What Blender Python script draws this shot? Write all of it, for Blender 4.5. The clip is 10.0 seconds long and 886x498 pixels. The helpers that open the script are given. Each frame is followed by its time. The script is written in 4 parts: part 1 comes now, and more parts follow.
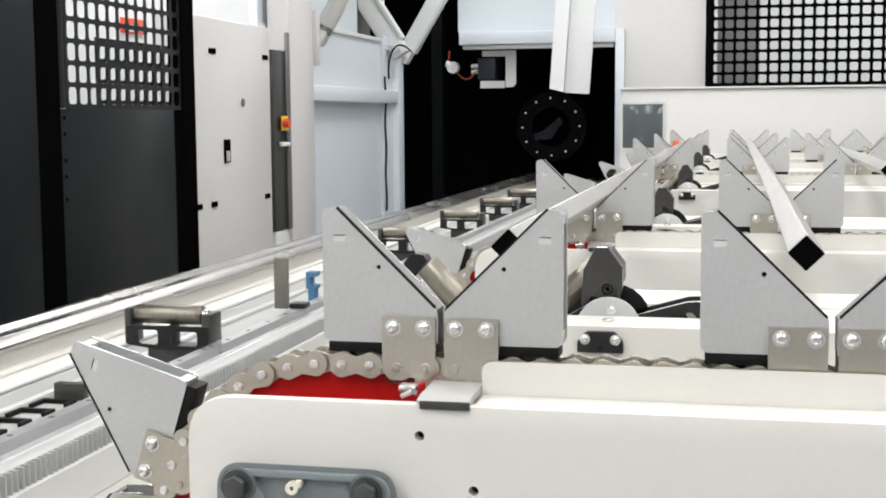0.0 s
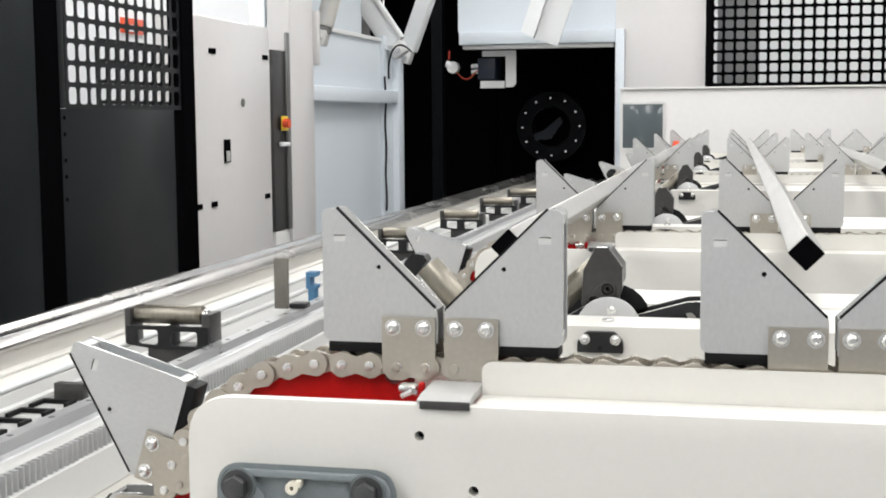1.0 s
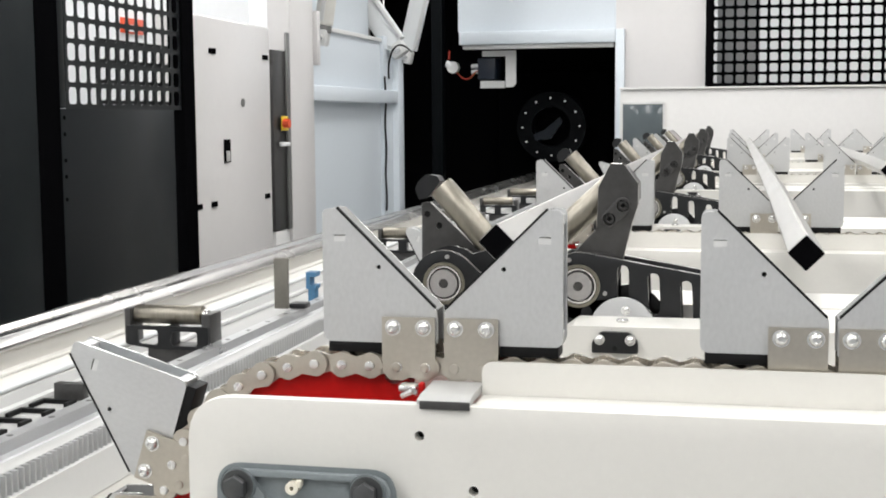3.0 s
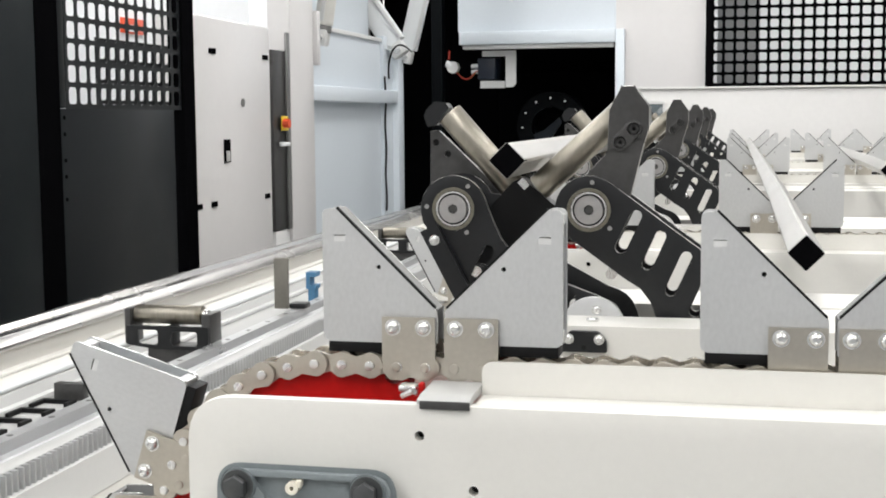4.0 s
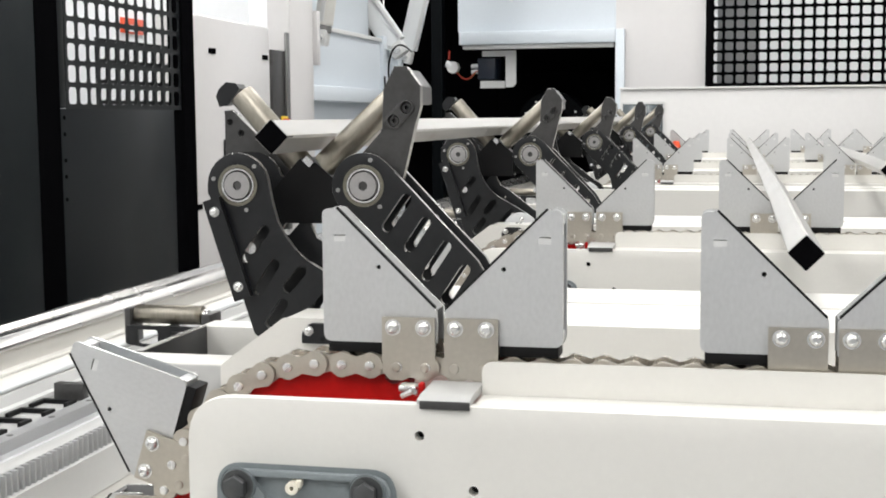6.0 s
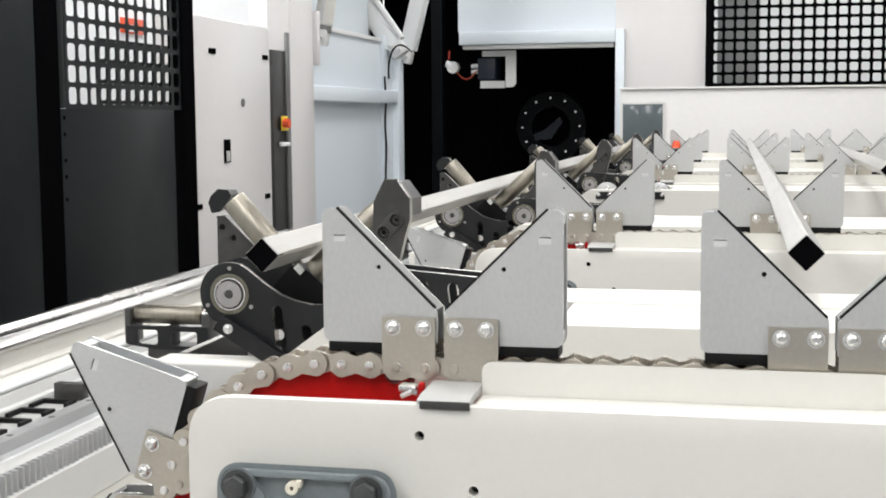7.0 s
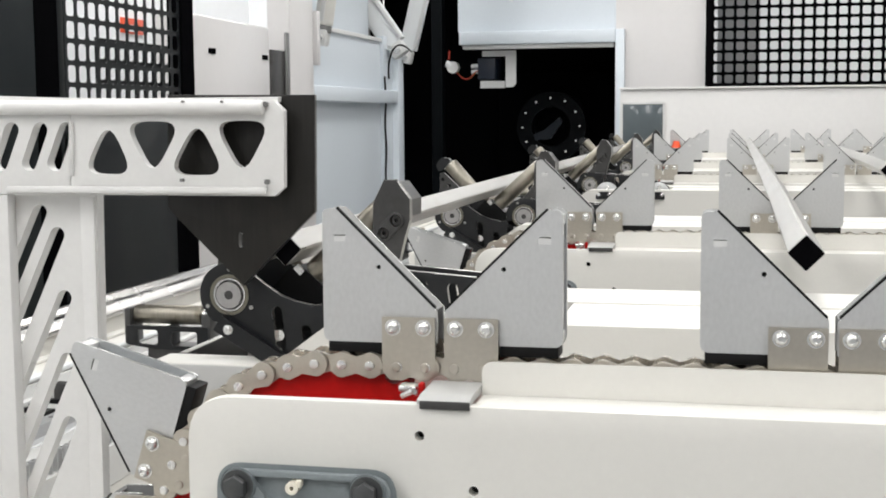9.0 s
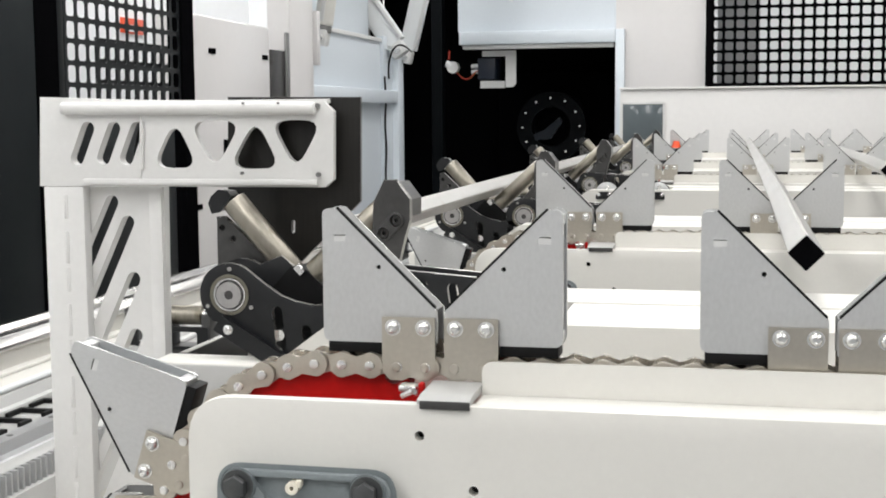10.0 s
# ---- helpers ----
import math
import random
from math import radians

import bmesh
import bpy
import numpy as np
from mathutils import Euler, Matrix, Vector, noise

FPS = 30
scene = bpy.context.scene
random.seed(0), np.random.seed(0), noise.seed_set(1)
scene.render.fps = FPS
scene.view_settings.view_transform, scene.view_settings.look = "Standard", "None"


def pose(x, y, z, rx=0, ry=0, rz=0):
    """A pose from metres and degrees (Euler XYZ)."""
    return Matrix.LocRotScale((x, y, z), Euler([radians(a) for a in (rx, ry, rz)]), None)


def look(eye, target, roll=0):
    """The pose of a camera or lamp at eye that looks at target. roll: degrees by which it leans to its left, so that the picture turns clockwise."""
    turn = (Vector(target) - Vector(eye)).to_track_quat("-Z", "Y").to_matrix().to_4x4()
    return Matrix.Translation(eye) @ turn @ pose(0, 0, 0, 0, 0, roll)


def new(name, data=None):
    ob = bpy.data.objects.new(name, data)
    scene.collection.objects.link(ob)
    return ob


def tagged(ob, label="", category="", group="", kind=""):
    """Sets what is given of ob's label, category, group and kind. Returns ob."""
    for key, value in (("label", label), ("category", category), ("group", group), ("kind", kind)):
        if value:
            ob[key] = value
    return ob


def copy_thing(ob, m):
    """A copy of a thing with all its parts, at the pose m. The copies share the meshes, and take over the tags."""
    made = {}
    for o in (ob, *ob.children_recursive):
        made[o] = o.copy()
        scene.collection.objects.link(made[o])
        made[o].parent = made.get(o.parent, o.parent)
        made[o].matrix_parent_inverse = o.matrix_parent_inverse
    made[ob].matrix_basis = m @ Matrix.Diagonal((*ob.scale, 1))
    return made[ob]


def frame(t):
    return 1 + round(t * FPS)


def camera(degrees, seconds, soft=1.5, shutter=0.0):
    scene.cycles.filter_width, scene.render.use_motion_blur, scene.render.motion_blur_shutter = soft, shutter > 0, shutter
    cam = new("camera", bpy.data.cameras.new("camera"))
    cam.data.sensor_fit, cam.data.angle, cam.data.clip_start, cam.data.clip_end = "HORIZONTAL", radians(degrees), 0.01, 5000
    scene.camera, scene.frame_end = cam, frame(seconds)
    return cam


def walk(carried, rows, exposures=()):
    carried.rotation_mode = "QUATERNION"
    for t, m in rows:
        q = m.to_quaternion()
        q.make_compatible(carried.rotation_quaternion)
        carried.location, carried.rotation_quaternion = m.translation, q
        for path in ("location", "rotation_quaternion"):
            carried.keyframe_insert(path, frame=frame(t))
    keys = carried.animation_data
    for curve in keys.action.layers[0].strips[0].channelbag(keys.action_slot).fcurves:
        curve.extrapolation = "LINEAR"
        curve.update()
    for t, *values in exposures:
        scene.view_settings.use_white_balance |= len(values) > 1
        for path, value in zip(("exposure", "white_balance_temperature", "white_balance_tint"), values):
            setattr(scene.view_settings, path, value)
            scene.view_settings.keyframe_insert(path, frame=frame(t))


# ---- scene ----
cam = camera(37.847, 10.0, soft=1.85)
EYE, AIM, ROLL = (0.24606, -1.08053, 1.14189), (-0.19171, 0.86046, 0.93955), -0.434
walk(cam, [(0.0, look(EYE, AIM, ROLL)), (10.0, look(EYE, AIM, ROLL))], exposures=[(0.0, -0.09), (7.4, -0.06), (9.0, -0.19), (10.0, -0.19)])

# ---------------------------------------------------------------- light
world = bpy.data.worlds.new("hall_world")
scene.world = world
world.use_nodes = True
world.node_tree.nodes["Background"].inputs[0].default_value = (0.86, 0.93, 1.0, 1)
world.node_tree.nodes["Background"].inputs[1].default_value = 0.2


def ceiling_lamp(x, y, sx, sy, watts):
    lamp = bpy.data.lights.new("hall_lamp", "AREA")
    lamp.shape, lamp.size, lamp.size_y, lamp.energy = "RECTANGLE", sx, sy, watts
    lamp.color = (1.0, 0.992, 0.98)
    ob = new("hall_lamp", lamp)
    ob.matrix_basis = pose(x, y, 4.42)
    return ob


# Unseen overhead lamps; the y = -5.5 row and last four are added to brighten.
LAMPS = [(-3.2, -5.5), (0.0, -5.5), (3.2, -5.5), (-3.2, -2.5), (0.0, -2.5), (3.2, -2.5), (-3.2, 1.0), (0.0, 1.0), (3.2, 1.0), (-3.2, 4.5), (0.0, 4.5), (3.2, 4.5), (-3.6, 7.6), (-3.6, 10.2), (-0.6, 6.6), (1.6, 9.8)]
for lx, ly in LAMPS:
    ceiling_lamp(lx, ly, 1.2, 2.4, 50)


# ---------------------------------------------------------------- materials
def material(name, color, rough=0.5, metal=0.0, vary=0.06, grain=40.0, bump=0.02, streak=None, coat=0.0, spec=0.5, wear=0.0, wear_color=(0.4, 0.38, 0.35)):
    m = bpy.data.materials.new(name)
    m.use_nodes = True
    n, l = m.node_tree.nodes, m.node_tree.links
    b = n["Principled BSDF"]
    b.inputs["Metallic"].default_value, b.inputs["Coat Weight"].default_value = metal, coat
    b.inputs["Specular IOR Level"].default_value = spec
    co = n.new("ShaderNodeTexCoord")
    mp = n.new("ShaderNodeMapping")
    l.new(co.outputs["Object"], mp.inputs["Vector"])
    if streak:
        mp.inputs["Scale"].default_value = streak
    fine, wide = n.new("ShaderNodeTexNoise"), n.new("ShaderNodeTexNoise")
    fine.inputs["Scale"].default_value, fine.inputs["Detail"].default_value = grain * 6, 5
    wide.inputs["Scale"].default_value, wide.inputs["Detail"].default_value = grain * 0.25, 4
    l.new(mp.outputs["Vector"], fine.inputs["Vector"])
    l.new(co.outputs["Object"], wide.inputs["Vector"])
    mix = n.new("ShaderNodeMath")
    mix.operation = "ADD"
    l.new(fine.outputs["Fac"], mix.inputs[0])
    l.new(wide.outputs["Fac"], mix.inputs[1])
    ramp = n.new("ShaderNodeMapRange")
    ramp.inputs["From Min"].default_value, ramp.inputs["From Max"].default_value = 0.6, 1.4
    ramp.inputs["To Min"].default_value, ramp.inputs["To Max"].default_value = 1.0 - vary, 1.0 + vary
    l.new(mix.outputs[0], ramp.inputs["Value"])
    tint = n.new("ShaderNodeVectorMath")
    tint.operation = "SCALE"
    tint.inputs[0].default_value = color
    l.new(ramp.outputs["Result"], tint.inputs["Scale"])
    last = tint.outputs["Vector"]
    if wear:
        spot, cut = n.new("ShaderNodeTexNoise"), n.new("ShaderNodeMapRange")
        spot.inputs["Scale"].default_value, spot.inputs["Detail"].default_value = grain * 0.7, 9
        cut.inputs["From Min"].default_value, cut.inputs["From Max"].default_value = 0.60, 0.72
        cut.inputs["To Max"].default_value = wear
        l.new(co.outputs["Object"], spot.inputs["Vector"])
        l.new(spot.outputs["Fac"], cut.inputs["Value"])
        over = n.new("ShaderNodeMix")
        over.data_type = "RGBA"
        l.new(cut.outputs["Result"], over.inputs["Factor"])
        l.new(last, over.inputs[6])
        over.inputs[7].default_value = (*wear_color, 1)
        last = over.outputs[2]
    l.new(last, b.inputs["Base Color"])
    rr = n.new("ShaderNodeMapRange")
    rr.inputs["From Min"].default_value, rr.inputs["From Max"].default_value = 0.3, 0.7
    rr.inputs["To Min"].default_value, rr.inputs["To Max"].default_value = max(rough - 0.08, 0.02), min(rough + 0.08, 1.0)
    l.new(wide.outputs["Fac"], rr.inputs["Value"])
    l.new(rr.outputs["Result"], b.inputs["Roughness"])
    if bump:
        bp = n.new("ShaderNodeBump")
        bp.inputs["Strength"].default_value, bp.inputs["Distance"].default_value = bump * 4, 0.001
        l.new(fine.outputs["Fac"], bp.inputs["Height"])
        l.new(bp.outputs["Normal"], b.inputs["Normal"])
    return m


CREAM = material("cream_powder_coat", (0.71, 0.696, 0.655), 0.42, 0, 0.02, 30, 0.03)
WHITE = material("white_paint", (0.77, 0.785, 0.79), 0.4, 0, 0.02, 20, 0.02)
PALE = material("pale_grey_paint", (0.66, 0.66, 0.65), 0.45, 0, 0.02, 15, 0.02)
ZINC = material("zinc_plated_sheet", (0.57, 0.575, 0.575), 0.40, 0.5, 0.08, 25, 0.04, (2, 2, 1.2), wear=0.45, wear_color=(0.49, 0.49, 0.49))
NICKEL = material("nickel_steel", (0.52, 0.485, 0.425), 0.30, 0.85, 0.08, 30, 0.04)
BRIGHT = material("bright_steel", (0.78, 0.78, 0.77), 0.26, 0.9, 0.05, 40, 0.02)
ALU = material("aluminium", (0.58, 0.585, 0.59), 0.35, 0.7, 0.05, 20, 0.03, (1, 0.05, 1))
TUBE = material("mill_steel_tube", (0.53, 0.52, 0.50), 0.38, 0.65, 0.10, 12, 0.03, (1, 0.06, 1), wear=0.65, wear_color=(0.43, 0.39, 0.345))
ROLL = material("worn_roller_steel", (0.30, 0.278, 0.235), 0.36, 0.92, 0.18, 25, 0.05, (1, 1, 0.3), wear=0.8, wear_color=(0.12, 0.096, 0.058))
DARK = material("black_oxide_plate", (0.0135, 0.0142, 0.0155), 0.38, 0.1, 0.2, 20, 0.03, spec=0.34, wear=0.35, wear_color=(0.034, 0.034, 0.033))
SMEARED = material("smeared_black_steel", (0.0115, 0.0104, 0.0088), 0.38, 0.1, 0.45, 9, 0.03, (5, 5, 0.25), spec=0.34, wear=0.6, wear_color=(0.030, 0.027, 0.022))
DEEPBLUE = material("deep_blue_black", (0.012, 0.018, 0.026), 0.40, 0, 0.2, 8, 0.02, spec=0.25)
WIRE_RED = material("red_wire", (0.35, 0.03, 0.015), 0.5)
WIRE_GREEN = material("yellow_green_wire", (0.22, 0.20, 0.02), 0.5)
GREYSTEEL = material("burnished_grey_steel", (0.068, 0.067, 0.066), 0.36, 0.5, 0.2, 22, 0.03, wear=0.5, wear_color=(0.035, 0.033, 0.030))
POST = material("brownish_flat_steel", (0.20, 0.19, 0.165), 0.45, 0.4, 0.1, 20, 0.03)
HUBSTEEL = material("turned_grey_steel", (0.40, 0.39, 0.385), 0.36, 0.75, 0.1, 30, 0.03)
STAINED = material("stained_ring_steel", (0.20, 0.188, 0.15), 0.35, 0.7, 0.2, 30, 0.04)
WORNFACE = material("scuffed_grey_slide_face", (0.24, 0.24, 0.235), 0.46, 0.25, 0.22, 30, 0.04, wear=0.45, wear_color=(0.40, 0.40, 0.39))
RUBBER = material("black_rubber", (0.006, 0.006, 0.0064), 0.55, 0, 0.15, 30, 0.03, spec=0.18)
# Black-painted parts, and the unlit inside of the machine put into the colour.
BLACK = material("black_paint_and_unlit_depth", (0.003, 0.003, 0.0035), 0.7, 0, 0.1, 20, 0.02, spec=0.0)
PANEL = material("black_door_paint", (0.0088, 0.0108, 0.0122), 0.38, 0, 0.10, 6, 0.02, spec=0.22)
RED = material("red_paint", (0.46, 0.004, 0.003), 0.5, 0, 0.16, 22, 0.04, spec=0.2, wear=0.5, wear_color=(0.30, 0.004, 0.003))
BLUEGREY = material("blue_grey_cast_iron", (0.19, 0.215, 0.225), 0.36, 0, 0.14, 30, 0.08)
BOLTGREY = material("dull_bolt_steel", (0.22, 0.22, 0.215), 0.4, 0.6, 0.1, 40, 0.03)
BLUE = material("blue_plastic", (0.075, 0.21, 0.37), 0.45)
YELLOW = material("yellow_plastic", (0.75, 0.52, 0.03), 0.4)
ORANGE = material("orange_red_plastic", (0.75, 0.09, 0.03), 0.4)
IVORY = material("ivory_plastic", (0.78, 0.74, 0.62), 0.4)
FLOOR = material("hall_floor_resin", (0.26, 0.265, 0.27), 0.4, 0, 0.06, 3, 0.02)
HALL = material("hall_wall_paint", (0.86, 0.87, 0.88), 0.6, 0, 0.02, 2, 0.02)
HALL_GREY = material("hall_grey_cladding", (0.46, 0.465, 0.47), 0.6, 0, 0.05, 2, 0.02)
POLISHED = material("ground_rail_steel", (0.50, 0.49, 0.475), 0.24, 0.92, 0.08, 14, 0.02, (1, 0.04, 1), wear=0.5, wear_color=(0.36, 0.33, 0.29))
SLATE = material("slate_blue_paint", (0.055, 0.078, 0.095), 0.5, 0, 0.08, 20, 0.02)
# The passing blue cast of the light is put into this white.
COOLWHITE = material("white_paint_with_blue_cast", (0.645, 0.695, 0.740), 0.42, 0, 0.025, 8, 0.02)
PUSHER_WHITE = material("brushed_on_white_paint", (0.715, 0.71, 0.695), 0.36, 0, 0.035, 18, 0.06, wear=0.12, wear_color=(0.55, 0.54, 0.52))
SCREEN = material("blue_black_screen_paint", (0.0050, 0.0082, 0.0098), 0.42, 0, 0.12, 6, 0.02, spec=0.13)
CABINET = material("warm_white_cabinet_paint", (0.665, 0.650, 0.643), 0.36, 0, 0.02, 4, 0.02)
TABLE_WHITE = material("warm_table_paint", (0.70, 0.69, 0.675), 0.42, 0, 0.03, 6, 0.02)
# Near-black blue: the darkness inside the opening is put into this colour.
INKBLUE = material("ink_blue_unlit_interior", (0.0014, 0.0024, 0.0034), 0.5, 0.0, 0.3, 12, 0.03, spec=0.08)
TAUPE = material("dark_gap_taupe", (0.13, 0.125, 0.12), 0.6, 0, 0.06, 10, 0.02)
DARKBOLT = material("dark_phosphated_bolt", (0.085, 0.088, 0.09), 0.38, 0.5, 0.15, 40, 0.03)
# Bare cut edges, with the bright highlights along the rims put into the colour.
CUT = material("bare_cut_edge_with_highlight", (0.46, 0.45, 0.43), 0.28, 0.8, 0.1, 40, 0.02)
STONE = material("light_grey_paint", (0.44, 0.44, 0.43), 0.45, 0, 0.03, 12, 0.02)
SMOKE = material("smoked_window", (0.10, 0.12, 0.13), 0.15, 0, 0.05, 4, 0.0)
GLOW = bpy.data.materials.new("lamp_diffuser")
GLOW.use_nodes = True
GLOW.node_tree.nodes["Principled BSDF"].inputs["Emission Color"].default_value = (1, 0.985, 0.96, 1)
GLOW.node_tree.nodes["Principled BSDF"].inputs["Emission Strength"].default_value = 3.0



# ---------------------------------------------------------------- mesh tools
def box(x0, x1, y0, y1, z0, z1, bevel=0.0, bm=None):
    bm = bm or bmesh.new()
    vs = bmesh.ops.create_cube(bm, size=1.0)["verts"]
    for v in vs:
        v.co = Vector((x0 + (v.co.x + 0.5) * (x1 - x0), y0 + (v.co.y + 0.5) * (y1 - y0), z0 + (v.co.z + 0.5) * (z1 - z0)))
    if bevel:
        es = list({e for v in vs for e in v.link_edges})
        bmesh.ops.bevel(bm, geom=es, offset=bevel, segments=2, affect="EDGES", profile=0.5)
    return bm


def rod(a, b, r, seg=20, bm=None, r2=None, bevel=0.0):
    bm = bm or bmesh.new()
    a, b = Vector(a), Vector(b)
    d = b - a
    m = Matrix.Translation((a + b) / 2) @ d.to_track_quat("Z", "Y").to_matrix().to_4x4()
    vs = bmesh.ops.create_cone(bm, cap_ends=True, segments=seg, radius1=r, radius2=r if r2 is None else r2, depth=d.length, matrix=m)["verts"]
    if bevel:
        es = [e for e in {e for v in vs for e in v.link_edges} if len(e.link_faces) == 2 and any(len(f.verts) > 4 for f in e.link_faces)]
        bmesh.ops.bevel(bm, geom=es, offset=bevel, segments=2, affect="EDGES", profile=0.5)
    return bm


def ring(cx, y0, y1, cz, r1, r2, seg=32, bm=None):
    """A tube wall about an axis along y."""
    bm = bm or bmesh.new()
    loops = []
    for y, r in ((y0, r1), (y0, r2), (y1, r2), (y1, r1)):
        loops.append([bm.verts.new((cx + r * math.cos(2 * math.pi * i / seg), y, cz + r * math.sin(2 * math.pi * i / seg))) for i in range(seg)])
    for k in range(4):
        p, q = loops[k], loops[(k + 1) % 4]
        for i in range(seg):
            bm.faces.new((p[i], p[(i + 1) % seg], q[(i + 1) % seg], q[i]))
    return bm


def rounded(points, radii, seg=5):
    """A closed outline whose corners are rounded by the given radii."""
    out, n = [], len(points)
    for i in range(n):
        p = Vector(points[i])
        r = radii[i] if isinstance(radii, (list, tuple)) else radii
        a, b = Vector(points[i - 1]) - p, Vector(points[(i + 1) % n]) - p
        if r <= 0:
            out.append(tuple(p))
            continue
        half = a.angle(b) / 2
        cut = min(r / math.tan(half), a.length * 0.49, b.length * 0.49)
        p0, p1 = p + a.normalized() * cut, p + b.normalized() * cut
        for k in range(seg + 1):
            s = k / seg
            out.append(tuple(p0 * (1 - s) ** 2 + p * 2 * s * (1 - s) + p1 * s * s))
    return out


def slot(a, b, r, seg=6):
    """The outline of a long hole from a to b."""
    a, b = Vector(a), Vector(b)
    t = (b - a).normalized()
    base, out = math.atan2(t.y, t.x), []
    for c, start in ((b, base - math.pi / 2), (a, base + math.pi / 2)):
        for k in range(seg + 1):
            g = start + math.pi * k / seg
            out.append((c.x + r * math.cos(g), c.y + r * math.sin(g)))
    return out


def circle(cx, cz, r, seg=16):
    return [(cx + r * math.cos(2 * math.pi * i / seg), cz + r * math.sin(2 * math.pi * i / seg)) for i in range(seg)]


def plate(outline, y0, y1, holes=(), axis="y", bm=None, bevel=0.0):
    """A sheet with holes. The outline is (x, z) for axis y, (y, z) for axis x, (x, y) for axis z."""
    bm = bm or bmesh.new()
    place = {"y": lambda u, v, w: (u, w, v), "x": lambda u, v, w: (w, u, v), "z": lambda u, v, w: (u, v, w)}[axis]
    edges, loops = [], []
    for loop in (outline, *holes):
        vs = [bm.verts.new(place(u, v, y0)) for u, v in loop]
        loops.append(vs)
        edges += [bm.edges.new((vs[i], vs[(i + 1) % len(vs)])) for i in range(len(vs))]
    if holes:
        faces = [f for f in bmesh.ops.triangle_fill(bm, use_beauty=True, use_dissolve=False, edges=edges)["geom"] if isinstance(f, bmesh.types.BMFace)]
    else:
        faces = [bm.faces.new(loops[0])]
    back = bmesh.ops.duplicate(bm, geom=faces + edges + [v for lp in loops for v in lp])
    vm = {k: v for k, v in back["vert_map"].items() if isinstance(k, bmesh.types.BMVert)}
    d = Vector(place(0, 0, y1)) - Vector(place(0, 0, y0))
    for lp in loops:
        for v in lp:
            vm[v].co = v.co + d
        for i in range(len(lp)):
            p, q = lp[i], lp[(i + 1) % len(lp)]
            bm.faces.new((p, q, vm[q], vm[p]))
    if bevel:
        es = [bm.edges.get((lp[i], lp[(i + 1) % len(lp)])) for lp in loops[:1] for i in range(len(lp))]
        es += [bm.edges.get((vm[lp[i]], vm[lp[(i + 1) % len(lp)]])) for lp in loops[:1] for i in range(len(lp))]
        bmesh.ops.bevel(bm, geom=[e for e in es if e], offset=bevel, segments=2, affect="EDGES", profile=0.5)
    return bm


def ready(name, bm, mat, smooth=35):
    bmesh.ops.remove_doubles(bm, verts=bm.verts, dist=1e-6)
    bmesh.ops.recalc_face_normals(bm, faces=bm.faces)
    for e in bm.edges:
        e.smooth = len(e.link_faces) == 2 and e.calc_face_angle(3.2) < radians(smooth)
    for f in bm.faces:
        f.smooth = True
    me = bpy.data.meshes.new(name)
    bm.to_mesh(me)
    bm.free()
    me.materials.append(mat)
    return me


def part(name, bm, mat, parent, label=""):
    ob = new(name, bm if isinstance(bm, bpy.types.Mesh) else ready(name, bm, mat))
    ob.parent = parent
    return tagged(ob, label)


def rimmed(name, bm, face, rim, parent, label=""):
    """A sheet-metal part whose cut edges show another surface than its faces."""
    ob = part(name, bm, face, parent, label)
    ob.data.materials.append(rim)
    for p in ob.data.polygons:
        p.material_index = 1 if abs(p.normal.y) < 0.8 else 0
    return ob


def thing(name, label, category, group="", kind="", m=None):
    ob = new(name)
    ob.empty_display_size = 0.05
    if m is not None:
        ob.matrix_basis = m
    return tagged(ob, label, category, group, kind)


def solid(name, bm, mat, label="", category="", group="", kind="structure"):
    return tagged(new(name, ready(name, bm, mat)), label, category, group, kind)


def bolt(x, y, z, r, deep, bm=None):
    """A washer and a button head with a hexagon socket that faces the viewer's side (-y)."""
    bm = rod((x, y, z), (x, y - deep * 0.22, z), r * 1.28, 20, bm)
    seg, steps = 18, [(0.22, 1.0), (0.55, 0.97), (0.80, 0.85), (0.95, 0.66), (1.0, 0.46), (0.72, 0.40)]
    loops = [[bm.verts.new((x + r * f * math.cos(2 * math.pi * k / seg), y - deep * h, z + r * f * math.sin(2 * math.pi * k / seg))) for k in range(seg)] for h, f in steps]
    for p, q in zip(loops, loops[1:]):
        for k in range(seg):
            bm.faces.new((p[k], p[(k + 1) % seg], q[(k + 1) % seg], q[k]))
    bm.faces.new(loops[-1])
    return bm


# ---------------------------------------------------------------- hall
solid("floor", box(-4.8, 7, -8, 15, -0.1, 0.0), FLOOR, "grey resin floor of the machine hall", "floor")
# Ceiling and grey walls are unseen; their grey is set for the metals' reflections.
solid("ceiling", box(-4.8, 7, -8, 15, 4.6, 4.75), HALL_GREY, "grey hall ceiling", "ceiling")
solid("wall_north", box(-4.6, 7, 11.5, 11.7, 0, 4.6), HALL, "plain white hall wall", "wall")
solid("wall_south", box(-4.6, 7, -8.2, -8, 0, 4.6), HALL_GREY, "plain grey hall wall", "wall")
solid("wall_west", box(-4.8, -4.6, -8, 15, 0, 4.6), HALL, "plain white hall wall", "wall")
solid("wall_east", box(7, 7.2, -8, 15, 0, 4.6), HALL_GREY, "plain grey hall wall", "wall")
for lx, ly in LAMPS:
    cl = thing("ceiling_light", "flat white ceiling light panel switched on", "ceiling light", "hall ceiling lights", m=pose(lx, ly, 4.5))
    part("frame", box(-0.65, 0.65, -1.25, 1.25, 0.0, 0.1, 0.01), WHITE, cl)
    part("diffuser", box(-0.6, 0.6, -1.2, 1.2, -0.012, -0.002), GLOW, cl, "glowing diffuser")


